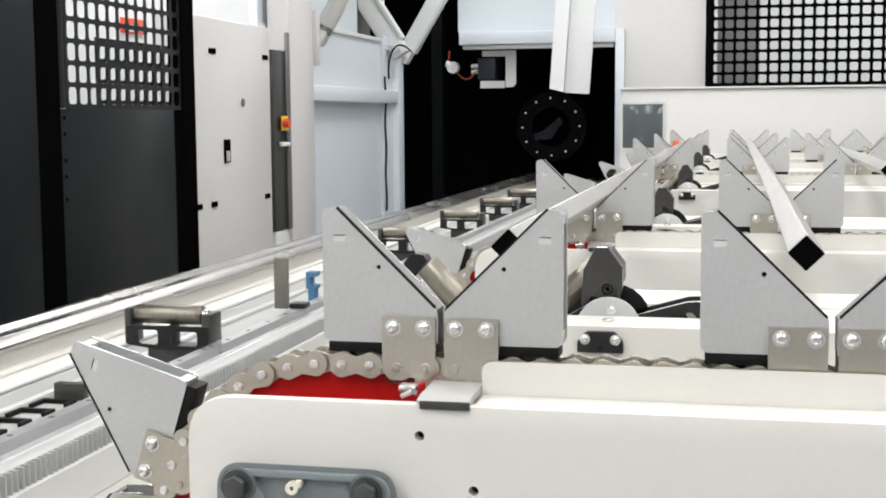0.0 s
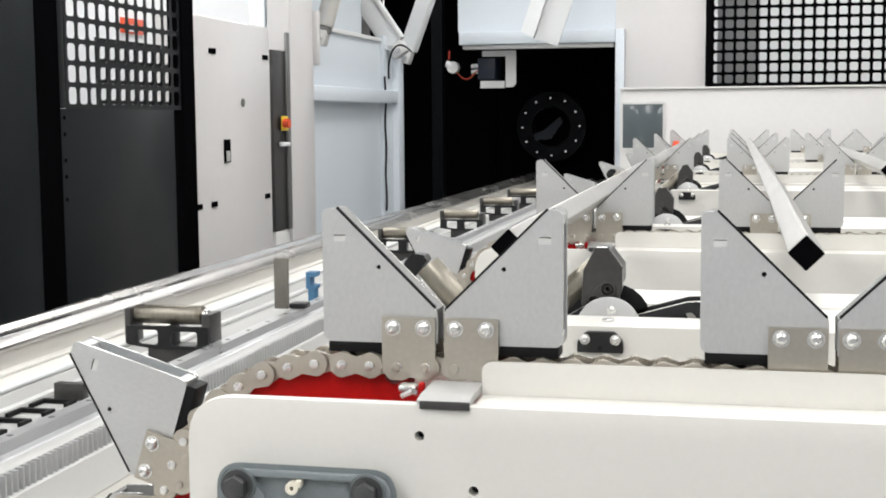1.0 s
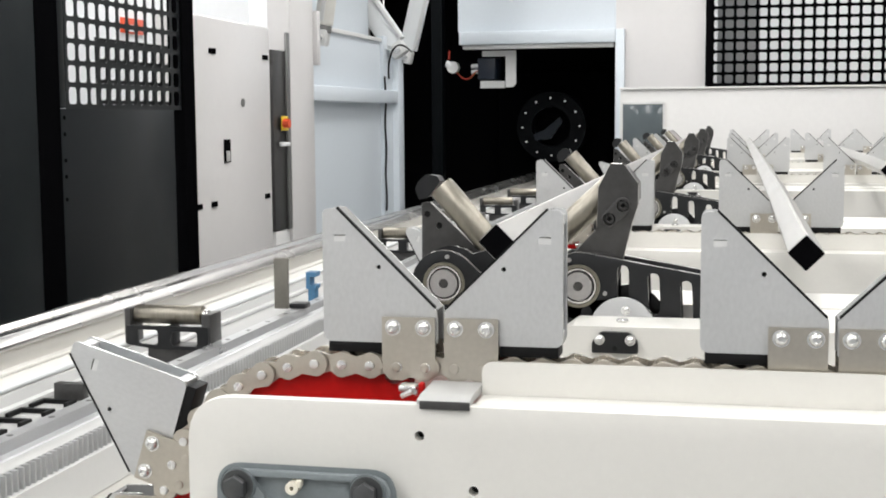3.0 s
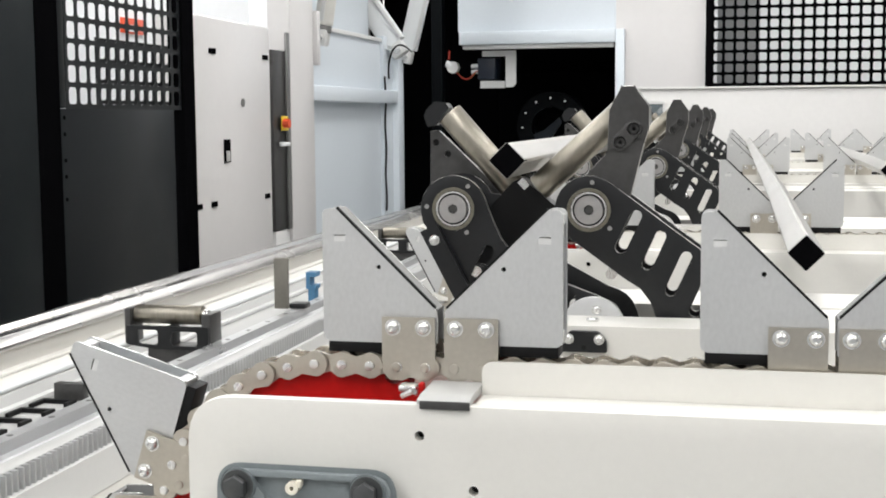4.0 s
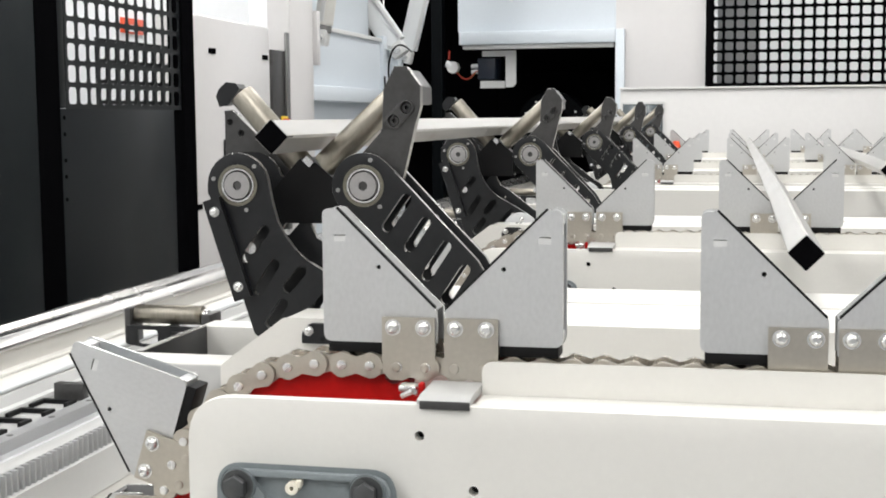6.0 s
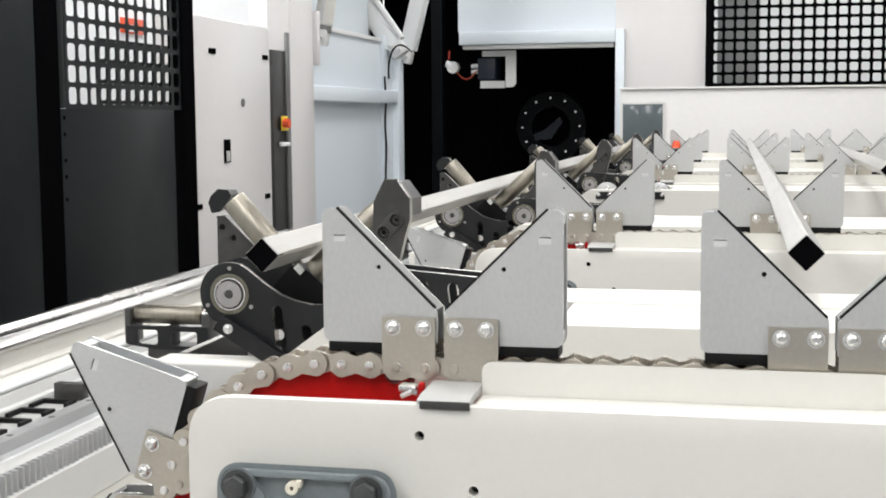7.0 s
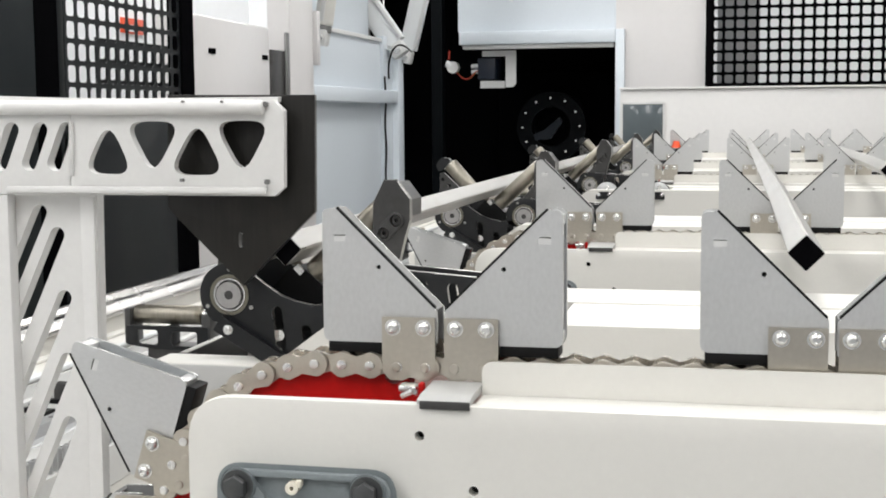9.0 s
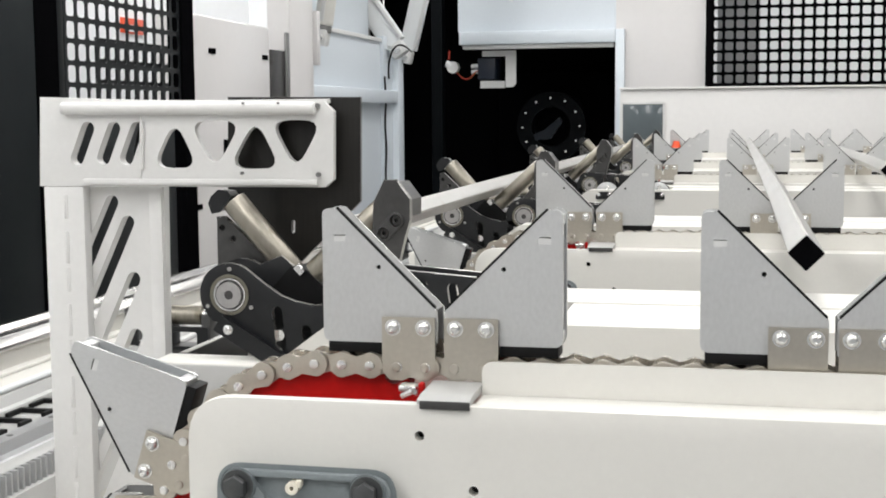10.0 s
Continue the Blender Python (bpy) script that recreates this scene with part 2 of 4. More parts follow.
# ---------------------------------------------------------------- machine behind
def enclosure():
    XW = -1.9
    m = thing("machine_enclosure", "white sheet-metal laser machine enclosure with a dark opening", "machine")
    part("right_wall", box(-0.5645, 0.05, 8.0, 8.06, 0, 3.2), CABINET, m)
    part("right_return", box(-0.02, 0.05, 8.065, 9.4, 0, 3.2), COOLWHITE, m)
    part("lintel", box(-1.68, -0.566, 8.0, 8.05, 1.742, 3.2), COOLWHITE, m)
    part("lintel_edge", box(-1.66, -0.5635, 7.93, 7.998, 1.650, 1.739, 0.006), COOLWHITE, m)
    part("lintel_return", box(-1.64, -0.58, 7.96, 8.05, 1.620, 1.648, 0.004), PALE, m)
    part("right_jamb", box(-0.562, -0.50, 7.925, 7.998, 0, 1.739, 0.006), COOLWHITE, m)
    # Walls coloured black for the unlit inside; the unseen top keeps lamp light out.
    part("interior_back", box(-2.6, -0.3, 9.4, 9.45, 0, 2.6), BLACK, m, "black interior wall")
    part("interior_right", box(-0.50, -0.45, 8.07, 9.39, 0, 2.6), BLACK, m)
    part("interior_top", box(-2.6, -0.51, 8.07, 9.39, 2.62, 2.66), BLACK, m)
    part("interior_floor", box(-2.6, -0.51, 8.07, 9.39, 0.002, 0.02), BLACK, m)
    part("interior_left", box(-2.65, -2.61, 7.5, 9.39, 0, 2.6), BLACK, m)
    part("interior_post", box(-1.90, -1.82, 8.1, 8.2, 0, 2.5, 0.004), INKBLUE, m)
    part("front_post", box(XW - 0.12, XW, 5.04, 5.41, 0, 2.6, 0.01), CABINET, m)
    part("side_panel", box(XW - 0.10, XW - 0.06, 5.412, 6.92, 0, 1.62), COOLWHITE, m)
    part("side_rail", box(XW - 0.058, XW, 5.412, 7.14, 1.235, 1.318, 0.006), COOLWHITE, m)
    # Added backdrop sheet stands for the dark gap; its start fits the camera's view.
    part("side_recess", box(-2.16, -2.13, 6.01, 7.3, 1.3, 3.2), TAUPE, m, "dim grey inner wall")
    part("side_cap", box(XW - 0.13, XW - 0.045, 5.60, 6.92, 1.6205, 1.645, 0.004), PALE, m)
    part("post_flange", box(XW - 0.02, XW + 0.02, 5.415, 5.46, 1.42, 1.70, 0.003), CABINET, m)
    part("end_post", box(XW - 0.12, XW, 7.15, 7.29, 0, 1.66, 0.006), COOLWHITE, m)
    part("end_panel", box(XW - 0.08, XW - 0.04, 6.925, 7.148, 0, 1.66), COOLWHITE, m)
    bm = bmesh.new()
    for i in range(19):
        z0 = 0.55 + i * 0.045
        w0, w1 = 0.012 * math.sin(i * 0.9), 0.012 * math.sin((i + 1) * 0.9)
        rod((XW - 0.03, 6.93 + w0, z0), (XW - 0.03, 6.93 + w1, z0 + 0.046), 0.0065, 8, bm)
    part("cable", bm, RUBBER, m, "black cable hanging beside the post")
    # the chuck plate inside, its near-black colour standing for the unlit interior
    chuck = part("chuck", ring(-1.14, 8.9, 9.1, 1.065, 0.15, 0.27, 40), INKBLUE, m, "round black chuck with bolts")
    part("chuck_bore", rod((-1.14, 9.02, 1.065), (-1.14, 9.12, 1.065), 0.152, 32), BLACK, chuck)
    part("chuck_guide", plate([(-1.26, 0.96), (-1.14, 0.97), (-1.05, 1.10), (-1.07, 1.14), (-1.19, 1.04), (-1.27, 1.01)], 8.86, 8.9), DEEPBLUE, chuck)
    for i in range(12):
        g = 2 * math.pi * i / 12 + 0.02
        bx, bz = -1.14 + 0.222 * math.cos(g), 1.065 + 0.222 * math.sin(g)
        part("chuck_bolt", rod((bx, 8.9, bz), (bx, 8.88, bz), 0.0085, 8), BRIGHT, chuck)
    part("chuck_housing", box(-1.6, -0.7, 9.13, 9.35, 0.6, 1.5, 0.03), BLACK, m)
    motor = part("drive_motor", box(-1.560, -1.43, 8.1, 8.35, 1.41, 1.565, 0.01), BLUEGREY, m)
    motor.data.materials[0] = material("dark_blue_motor", (0.008, 0.014, 0.028), 0.45)
    part("motor_bracket", plate([(-1.53, 1.615), (-1.285, 1.615), (-1.285, 1.38), (-1.31, 1.355), (-1.36, 1.355), (-1.36, 1.575), (-1.53, 1.575)], 8.12, 8.14), PALE, motor)
    part("motor_foot", box(-1.54, -1.365, 8.1, 8.13, 1.350, 1.40), PALE, motor)
    for z in (1.45, 1.49):
        part("connector", rod((-1.625, 8.2, z + 0.02), (-1.565, 8.2, z + 0.02), 0.015, 12), WHITE, motor)
    valve = part("valve", rod((-1.74, 8.08, 1.50), (-1.74, 8.14, 1.50), 0.042, 20), PALE, m)
    part("valve_stem", rod((-1.79, 8.1, 1.53), (-1.75, 8.1, 1.51), 0.025, 12), WHITE, valve)
    for k, mt in ((0.0, WIRE_RED), (0.012, WIRE_GREEN)):
        bm = bmesh.new()
        pts = [Vector((-1.72 + 0.18 * s, 8.12 + k, 1.47 - 0.055 * math.sin(math.pi * min(s * 1.25, 1)) - 0.0 * s)) for s in [i / 10 for i in range(11)]]
        for p, q in zip(pts, pts[1:]):
            rod(p, q, 0.005, 8, bm)
        part("wire", bm, mt, valve)
    part("wire", rod((-1.77, 8.1, 1.56), (-1.765, 8.1, 1.62), 0.007, 8), WIRE_RED, valve)
    return m


enclosure()


def back_table():
    t = thing("outfeed_table", "long white table housing behind the chain conveyors", "machine")
    part("front_panel", box(-0.50, 3.5, 7.60, 7.66, 0, 1.316, 0.008), TABLE_WHITE, t)
    part("top_edge", box(-0.502, 3.5, 7.58, 7.70, 1.3165, 1.330, 0.003), TABLE_WHITE, t)
    part("window", box(-0.482, -0.215, 7.590, 7.598, 0.93, 1.222, 0.003), SMOKE, t, "dark smoked window")
    part("window_frame", plate([(-0.495, 0.92), (-0.205, 0.92), (-0.205, 1.235), (-0.495, 1.235)], 7.586, 7.598, [[(-0.48, 0.932), (-0.217, 0.932), (-0.217, 1.22), (-0.48, 1.22)]]), PALE, t)


back_table()
solid("column", box(0.115, 0.413, 8.6, 8.75, 0, 4.6, 0.01), HALL_GREY, "light grey hall column behind the fence", "column")


def mesh_sheet(name, outline, w0, w1, pitch_u, pitch_v, hole_u, hole_v, u0, v0, nu, nv, axis, mat, parent):
    """Perforated guard sheet with rounded square holes, as crossing bars with filled corners."""
    bm = bmesh.new()
    place = {"y": lambda u, v, w: (u, w, v), "x": lambda u, v, w: (w, u, v)}[axis]
    gu, gv = pitch_u - hole_u, pitch_v - hole_v
    for i in range(nu + 1):
        u = u0 + i * pitch_u
        add_bar(bm, place, u - gu, u, v0 - gv, v0 + nv * pitch_v, w0, w1)
    for j in range(nv + 1):
        v = v0 + j * pitch_v
        add_bar(bm, place, u0 - gu, u0 + nu * pitch_u, v - gv, v, w0 + 0.0004, w1 - 0.0004)
    c = min(hole_u, hole_v) * 0.22
    for i in range(nu):
        for j in range(nv):
            ua, ub, va, vb = u0 + i * pitch_u, u0 + i * pitch_u + hole_u, v0 + j * pitch_v, v0 + j * pitch_v + hole_v
            for cu, cv, su, sv in ((ua, va, 1, 1), (ub, va, -1, 1), (ua, vb, 1, -1), (ub, vb, -1, -1)):
                a = [bm.verts.new(place(*p, w0)) for p in ((cu, cv), (cu + su * c, cv), (cu + su * c * 0.3, cv + sv * c * 0.3), (cu, cv + sv * c))]
                b = [bm.verts.new(place(*p, w1)) for p in ((cu, cv), (cu + su * c, cv), (cu + su * c * 0.3, cv + sv * c * 0.3), (cu, cv + sv * c))]
                bm.faces.new(a), bm.faces.new(b)
                for k in range(1, 3):
                    bm.faces.new((a[k], a[k + 1], b[k + 1], b[k]))
    return part(name, bm, mat, parent)


def add_bar(bm, place, u0, u1, v0, v1, w0, w1):
    a = [bm.verts.new(place(u, v, w0)) for u, v in ((u0, v0), (u1, v0), (u1, v1), (u0, v1))]
    b = [bm.verts.new(place(u, v, w1)) for u, v in ((u0, v0), (u1, v0), (u1, v1), (u0, v1))]
    bm.faces.new(a), bm.faces.new(b)
    for k in range(4):
        bm.faces.new((a[k], a[(k + 1) % 4], b[(k + 1) % 4], b[k]))


def guards():
    g = thing("guard_fence", "black guard fence with square perforations behind the table", "fence")
    mesh_sheet("mesh_panel", None, 7.93, 7.945, 0.0735, 0.0735, 0.055, 0.055, 0.10, 1.36, 26, 16, "y", BLACK, g)
    part("post", box(0.045, 0.085, 7.92, 7.96, 0, 3.0, 0.003), BLACK, g)
    part("bottom_rail", box(0.085, 2.2, 7.92, 7.96, 1.29, 1.345, 0.003), BLACK, g)
    X = -1.75
    d = thing("guard_door", "black sheet-steel guard door with a perforated upper part", "door")
    mesh_sheet("mesh_panel", None, X - 0.003, X, 0.0695, 0.0672, 0.052, 0.052, 2.566, 1.192, 12, 16, "x", PANEL, d)
    part("stile", box(X - 0.03, X, 2.512, 2.547, 1.179, 3.0, 0.002), PANEL, d)
    part("lower_panel", box(X - 0.03, X, 2.512, 3.33, 0.0, 1.178, 0.003), PANEL, d)
    part("post", box(X - 0.05, X + 0.012, 3.395, 3.497, 0.0, 3.0, 0.003), BLACK, d)
    part("hinge_post", box(X - 0.05, X + 0.001, 2.379, 2.510, 0.0, 3.0, 0.003), BLACK, d)
    for z in (1.15, 1.10, 1.02, 0.97, 0.90):
        part("rivet", rod((X, 2.53, z), (X + 0.003, 2.53, z), 0.006, 8), BLACK, d)
    d2 = thing("guard_screen", "plain black guard screen beside the perforated door", "screen")
    part("sheet", box(X - 0.03, X, 1.26, 2.377, 0.06, 3.0, 0.003), SCREEN, d2)
    part("post", box(X - 0.05, X + 0.006, 1.20, 1.258, 0.0, 3.0, 0.003), BLACK, d2)
    mesh_sheet("inner_mesh", None, X - 0.085, X - 0.081, 0.0715, 0.069, 0.0585, 0.056, 2.915, 1.140, 8, 4, "x", PANEL, d)
    s = thing("orange_sign", "small orange sign with a white mark", "sign")
    part("board", box(-4.598, -4.58, 8.63, 9.04, 1.845, 1.968, 0.004), ORANGE, s)
    part("mark", box(-4.579, -4.575, 8.75, 8.89, 1.86, 1.915), WHITE, s, "plain white bar")


guards()


def cabinet():
    X = -1.9
    c = thing("control_cabinet", "tall pale grey electrical cabinet with a closed door", "cabinet")
    part("body", box(X - 0.17, X - 0.012, 3.845, 4.75, 0.05, 1.572, 0.006), CABINET, c)
    part("door", box(X - 0.01, X, 3.85, 4.745, 0.10, 1.565, 0.004), CABINET, c)
    part("plinth", box(X - 0.16, X - 0.03, 3.82, 4.73, 0.0, 0.049), BLACK, c)
    for y, z, w, h in ((4.05, 1.428, 0.035, 0.022), (4.68, 1.427, 0.035, 0.022), (4.677, 0.781, 0.03, 0.022), (4.037, 0.784, 0.03, 0.022), (3.876, 0.783, 0.03, 0.022)):
        part("latch", box(X + 0.001, X + 0.005, y - w, y + w, z - h / 2, z + h / 2), BLACK, c, "black recessed latch")
    part("handle", box(X + 0.001, X + 0.006, 4.155, 4.225, 0.955, 1.055, 0.002), BLACK, c, "black recessed handle")
    # Grey inset over the lower half of the black handle.
    part("handle_grip", box(X + 0.0062, X + 0.009, 4.17, 4.21, 0.960, 1.005, 0.001), STONE, c, "worn grey grip")
    part("lock", rod((X, 4.387, 1.215), (X + 0.006, 4.387, 1.215), 0.018, 14), BOLTGREY, c)
    p = thing("switch_column", "dark grey column with an emergency switch", "control panel")
    part("column", box(X - 0.2, X - 0.002, 4.79, 5.0, 0.60, 1.47, 0.004), GREYSTEEL, p)
    part("edge_strip", box(X - 0.001, X + 0.012, 4.955, 5.0, 0.60, 1.56, 0.003), BOLTGREY, p)
    part("base", box(X - 0.2, X - 0.004, 4.80, 5.0, 0.0, 0.599, 0.004), PALE, p)
    sw = part("switch_plate", box(X + 0.013, X + 0.02, 4.85, 4.94, 1.085, 1.155, 0.002), YELLOW, p, "yellow switch plate")
    part("switch_knob", rod((X + 0.02, 4.87, 1.12), (X + 0.05, 4.87, 1.12), 0.022, 16), ORANGE, sw, "red turning knob")
    part("key_switch", box(X + 0.013, X + 0.03, 4.82, 4.94, 1.01, 1.03, 0.003), WHITE, p)


cabinet()


def strut(name, joint, long, wide, label, round_body):
    """A strut that stands on its lower joint, along z."""
    t = thing(name, label, "machine arm", "hood struts", m=pose(*joint))
    if round_body:
        part("barrel", rod((0, 0, 0.04), (0, 0, long), wide / 2, 24, bevel=0.006), CREAM, t)
        part("groove", box(-wide * 0.12, wide * 0.12, -wide * 0.52, -wide * 0.4, 0.06, long, 0.003), PALE, t)
        part("end_cap", rod((0, 0, 0.0), (0, 0, 0.039), wide * 0.46, 24, bevel=0.004), BOLTGREY, t, "grey end cap")
    else:
        part("channel", box(-wide / 2, wide / 2, -0.03, 0.03, 0.02, long, 0.006), WHITE, t)
        part("channel_lip", box(wide * 0.34, wide / 2 - 0.001, -0.045, -0.031, 0.03, long, 0.003), PALE, t)
    fork = part("joint", box(-wide * 0.35, wide * 0.35, -0.05, 0.04, -0.07, 0.018, 0.012), PALE, t, "worn metal joint")
    part("pin", rod((0, -0.07, -0.03), (0, 0.05, -0.03), 0.022, 16), BRIGHT, fork)
    part("nut", rod((-0.03, -0.052, 0.0), (-0.03, -0.075, 0.0), 0.018, 6), BRIGHT, fork)
    return t


ARM_L = strut("pneumatic_cylinder", (-1.9178, 5.62, 1.6003), 1.0, 0.100, "white pneumatic cylinder hinged beside the enclosure", True)
ARM_M = strut("hood_strut", (-1.883, 7.05, 1.60), 1.0, 0.15, "white sheet-metal strut folded under the hood", False)
ARM_R = strut("hood_strut", (-1.875, 7.3, 1.57), 1.0, 0.115, "white sheet-metal strut folded under the hood", False)
HOSE = thing("air_hose", "thin dark air hose looped round the strut joint", "hose")
bm = bmesh.new()
bend = [Vector((-1.736, 6.85, 1.553)), Vector((-1.830, 6.85, 1.660)), Vector((-1.897, 6.85, 1.556)), Vector((-1.884, 6.85, 1.387))]
pts = [bend[0] * (1 - s) ** 3 + bend[1] * 3 * s * (1 - s) ** 2 + bend[2] * 3 * s * s * (1 - s) + bend[3] * s ** 3 for s in [i / 14 for i in range(15)]]
for p, q in zip(pts, pts[1:]):
    rod(p, q, 0.006, 8, bm)
part("hose", bm, RUBBER, HOSE)
HOOD = thing("hood_sheet", "bluish white hood side sheet tilting open behind the post", "hood", m=pose(-2.05, 6.713, 1.58))
part("sheet", box(-0.004, 0.004, -1.717, 0.0, 0.0, 1.3, 0.003), COOLWHITE, HOOD)
part("hem", box(0.0045, 0.012, -1.707, -0.01, 0.0, 0.03, 0.002), COOLWHITE, HOOD)
FLAP = thing("lift_door", "white folded sheet door rising over the opening", "door", m=pose(-0.6705, 7.3, 1.2848))
part("sheet", box(-0.16, 0.0, -0.006, 0.006, 0.0, 1.3, 0.004), WHITE, FLAP)
part("return_edge", plate([(-0.25, 0.02), (-0.161, 0.004), (-0.161, 1.3), (-0.25, 1.3)], -0.07, 0.004), WHITE, FLAP)


# ---------------------------------------------------------------- tube track at the side
def track():
    Y0, Y1 = -3.4, 9.3
    t = thing("tube_track", "long machine bed with rails, rack and guide strips", "machine bed")
    part("base", box(-1.1993, -0.80, Y0, Y1, 0.0, 0.5512, 0.01), CREAM, t)
    part("outer_beam", box(-1.2865, -1.2015, Y0, Y1, 0.0, 0.6760, 0.004), CREAM, t)
    part("outer_rail", plate(rounded([(-1.2931, 0.6766), (-1.1884, 0.6766), (-1.1884, 0.6864), (-1.2015, 0.7049), (-1.2266, 0.7049), (-1.2342, 0.6973), (-1.2647, 0.6973), (-1.2756, 0.7071), (-1.2931, 0.7071)], 0.003, 3), Y0, Y1), POLISHED, t, "polished steel cover rail")
    part("shelf", box(-1.2010, -1.0969, Y0, Y1, 0.5523, 0.6384, 0.003), CREAM, t)
    part("shelf_edge", rod((-1.0969, Y0, 0.6352), (-1.0969, Y1, 0.6352), 0.0063, 14), WHITE, t)
    part("guide_strip", box(-1.1666, -1.1536, Y0, Y1, 0.6390, 0.6461, 0.002), CREAM, t)
    part("channel_wall", box(-1.0963, -1.0882, Y0, Y1, 0.5523, 0.6275, 0.001), PALE, t)
    part("channel_floor", box(-1.0876, -0.8680, Y0, Y1, 0.5523, 0.5948), STONE, t)
    part("channel_step", box(-1.0876, -1.0707, Y0, Y1, 0.5954, 0.6057, 0.002), PALE, t)
    part("cable_tube", rod((-0.9072, Y0, 0.6101), (-0.9072, Y1, 0.6101), 0.0105, 14), ALU, t, "thin bright tube along the channel")
    rail = [(-0.8636, 0.5523), (-0.7830, 0.5523), (-0.7830, 0.6232), (-0.7884, 0.6286), (-0.7993, 0.6286), (-0.8026, 0.6357), (-0.8069, 0.6401), (-0.8244, 0.6401), (-0.8277, 0.6341), (-0.8320, 0.6341), (-0.8342, 0.6548), (-0.8614, 0.6548), (-0.8636, 0.6515)]
    part("rail", plate(rail, Y0, Y1), ALU, t, "profiled linear rail of ground steel")
    bm = bmesh.new()
    for i in range(100):
        y = Y0 + 0.03 + i * 0.127
        rod((-0.8473, y, 0.6548), (-0.8473, y, 0.6557), 0.0055, 10, bm)
    tagged(part("rail_screw", bm, BOLTGREY, t), kind="stuff")
    part("rack_body", box(-0.7824, -0.7503, Y0, Y1, 0.5523, 0.6488, 0.001), STONE, t)
    part("rack_bed", box(-0.7497, -0.7328, Y0, Y1, 0.5523, 0.6166), PALE, t)
    bm = bmesh.new()
    for i in range(440):
        y = -0.6 + i * 0.0157
        vs = [bm.verts.new(p) for p in ((-0.7498, y, 0.6172), (-0.7389, y + 0.0026, 0.6172), (-0.7389, y + 0.0062, 0.6172), (-0.7498, y + 0.0088, 0.6172))]
        ws = [bm.verts.new((v.co.x, v.co.y, 0.6487)) for v in vs]
        bm.faces.new(ws)
        for k in range(3):
            bm.faces.new((vs[k], vs[k + 1], ws[k + 1], ws[k]))
    tagged(part("rack_teeth", bm, ALU, t, "steel rack teeth"), kind="stuff")
    part("near_side", box(-0.7995, -0.7328, Y0, Y1, 0.0, 0.5518, 0.003), CREAM, t)
    part("lower_ledge", box(-0.7328 + 0.0005, -0.47, Y0, Y1, 0.0, 0.44, 0.004), CREAM, t)
    # cable carrier in the channel
    c = thing("cable_carrier", "black plastic cable carrier chain lying in the channel", "cable carrier")
    link = ready("link", plate([(-1.0631, 0.013), (-1.0555, 0.013), (-1.0555, 0.057), (-1.0010, 0.057), (-1.0010, 0.033), (-0.9922, 0.033), (-0.9922, 0.068), (-1.0631, 0.068)], 0.5954, 0.6035, axis="z"), RUBBER)
    for i in range(26):
        ob = part("link", link, None, c)
        ob.location = (0, -0.95 + i * 0.082, 0)
    part("end_bracket", box(-1.0522, -0.9868, 1.1872, 1.2090, 0.5954, 0.6297, 0.003), GREYSTEEL, c)


track()


def roller_stand(y, drop=0.0):
    s = thing("roller_stand", "dark steel stand with a horizontal steel roller", "roller stand", "roller stands", m=pose(-0.9563, y, -drop))
    part("base", box(-0.060, 0.040, -0.020, 0.055, 0.5954 + drop, 0.6428, 0.004), GREYSTEEL, s)
    part("front_plate", plate(rounded([(-0.100, 0.6493), (-0.03, 0.6406), (0.092, 0.6406), (0.092, 0.6918), (-0.100, 0.6918)], 0.004), -0.038, -0.031, [rounded([(-0.074, 0.6526), (-0.026, 0.6482), (-0.026, 0.6831), (-0.074, 0.6831)], 0.007), rounded([(0.006, 0.6482), (0.066, 0.6482), (0.066, 0.6809), (0.006, 0.6809)], 0.007)]), DARK, s)
    part("divider", box(-0.013, -0.003, -0.0305, 0.03, 0.6428, 0.6907, 0.002), DARK, s)
    part("end_plate", box(-0.107, -0.093, -0.033, 0.033, 0.6493, 0.7289, 0.003), GREYSTEEL, s)
    part("end_plate", box(0.074, 0.095, -0.033, 0.033, 0.6428, 0.7191, 0.003), GREYSTEEL, s)
    part("roller", rod((-0.092, 0, 0.7125), (0.066, 0, 0.7125), 0.0215, 24, bevel=0.002), ROLL, s, "worn steel roller")
    part("axle", rod((0.0665, 0, 0.7125), (0.080, 0, 0.7125), 0.012, 16), BRIGHT, s)
    return s


for y, drop in ((1.5524, 0.0), (3.6397, 0.004), (4.6970, 0.011), (5.6453, 0.012), (6.4955, 0.013)):
    roller_stand(y, drop)
st = thing("stop_post", "grey flat steel stop standing on the track", "stop")
part("blade", box(-0.9018, -0.8647, 2.0331, 2.0462, 0.6564, 0.7878, 0.002), POST, st)
part("foot", box(-0.8669, -0.8233, 2.0473, 2.0919, 0.6555, 0.6689, 0.003), DARK, st)
cl = thing("hose_clamp", "small blue plastic clamp on the guide strip", "clamp")
part("block", plate([(-0.9356, 0.6602), (-0.9072, 0.6602), (-0.9072, 0.6711), (-0.9247, 0.6711), (-0.9247, 0.6951), (-0.9072, 0.6951), (-0.9072, 0.7082), (-0.9356, 0.7082)], 2.3862, 2.4298), BLUE, cl)
part("stem", box(-0.9312, -0.9116, 2.3917, 2.4244, 0.5954, 0.6597), BLUE, cl)


# ---------------------------------------------------------------- chain conveyors
ROWS = (0.0, 1.259, 3.56, 4.80, 6.30)
COLUMN = 0.3267
PITCH = 0.0254
PIN_Z, SPROCKET = 0.926, (-0.100, 0.760, 0.166)


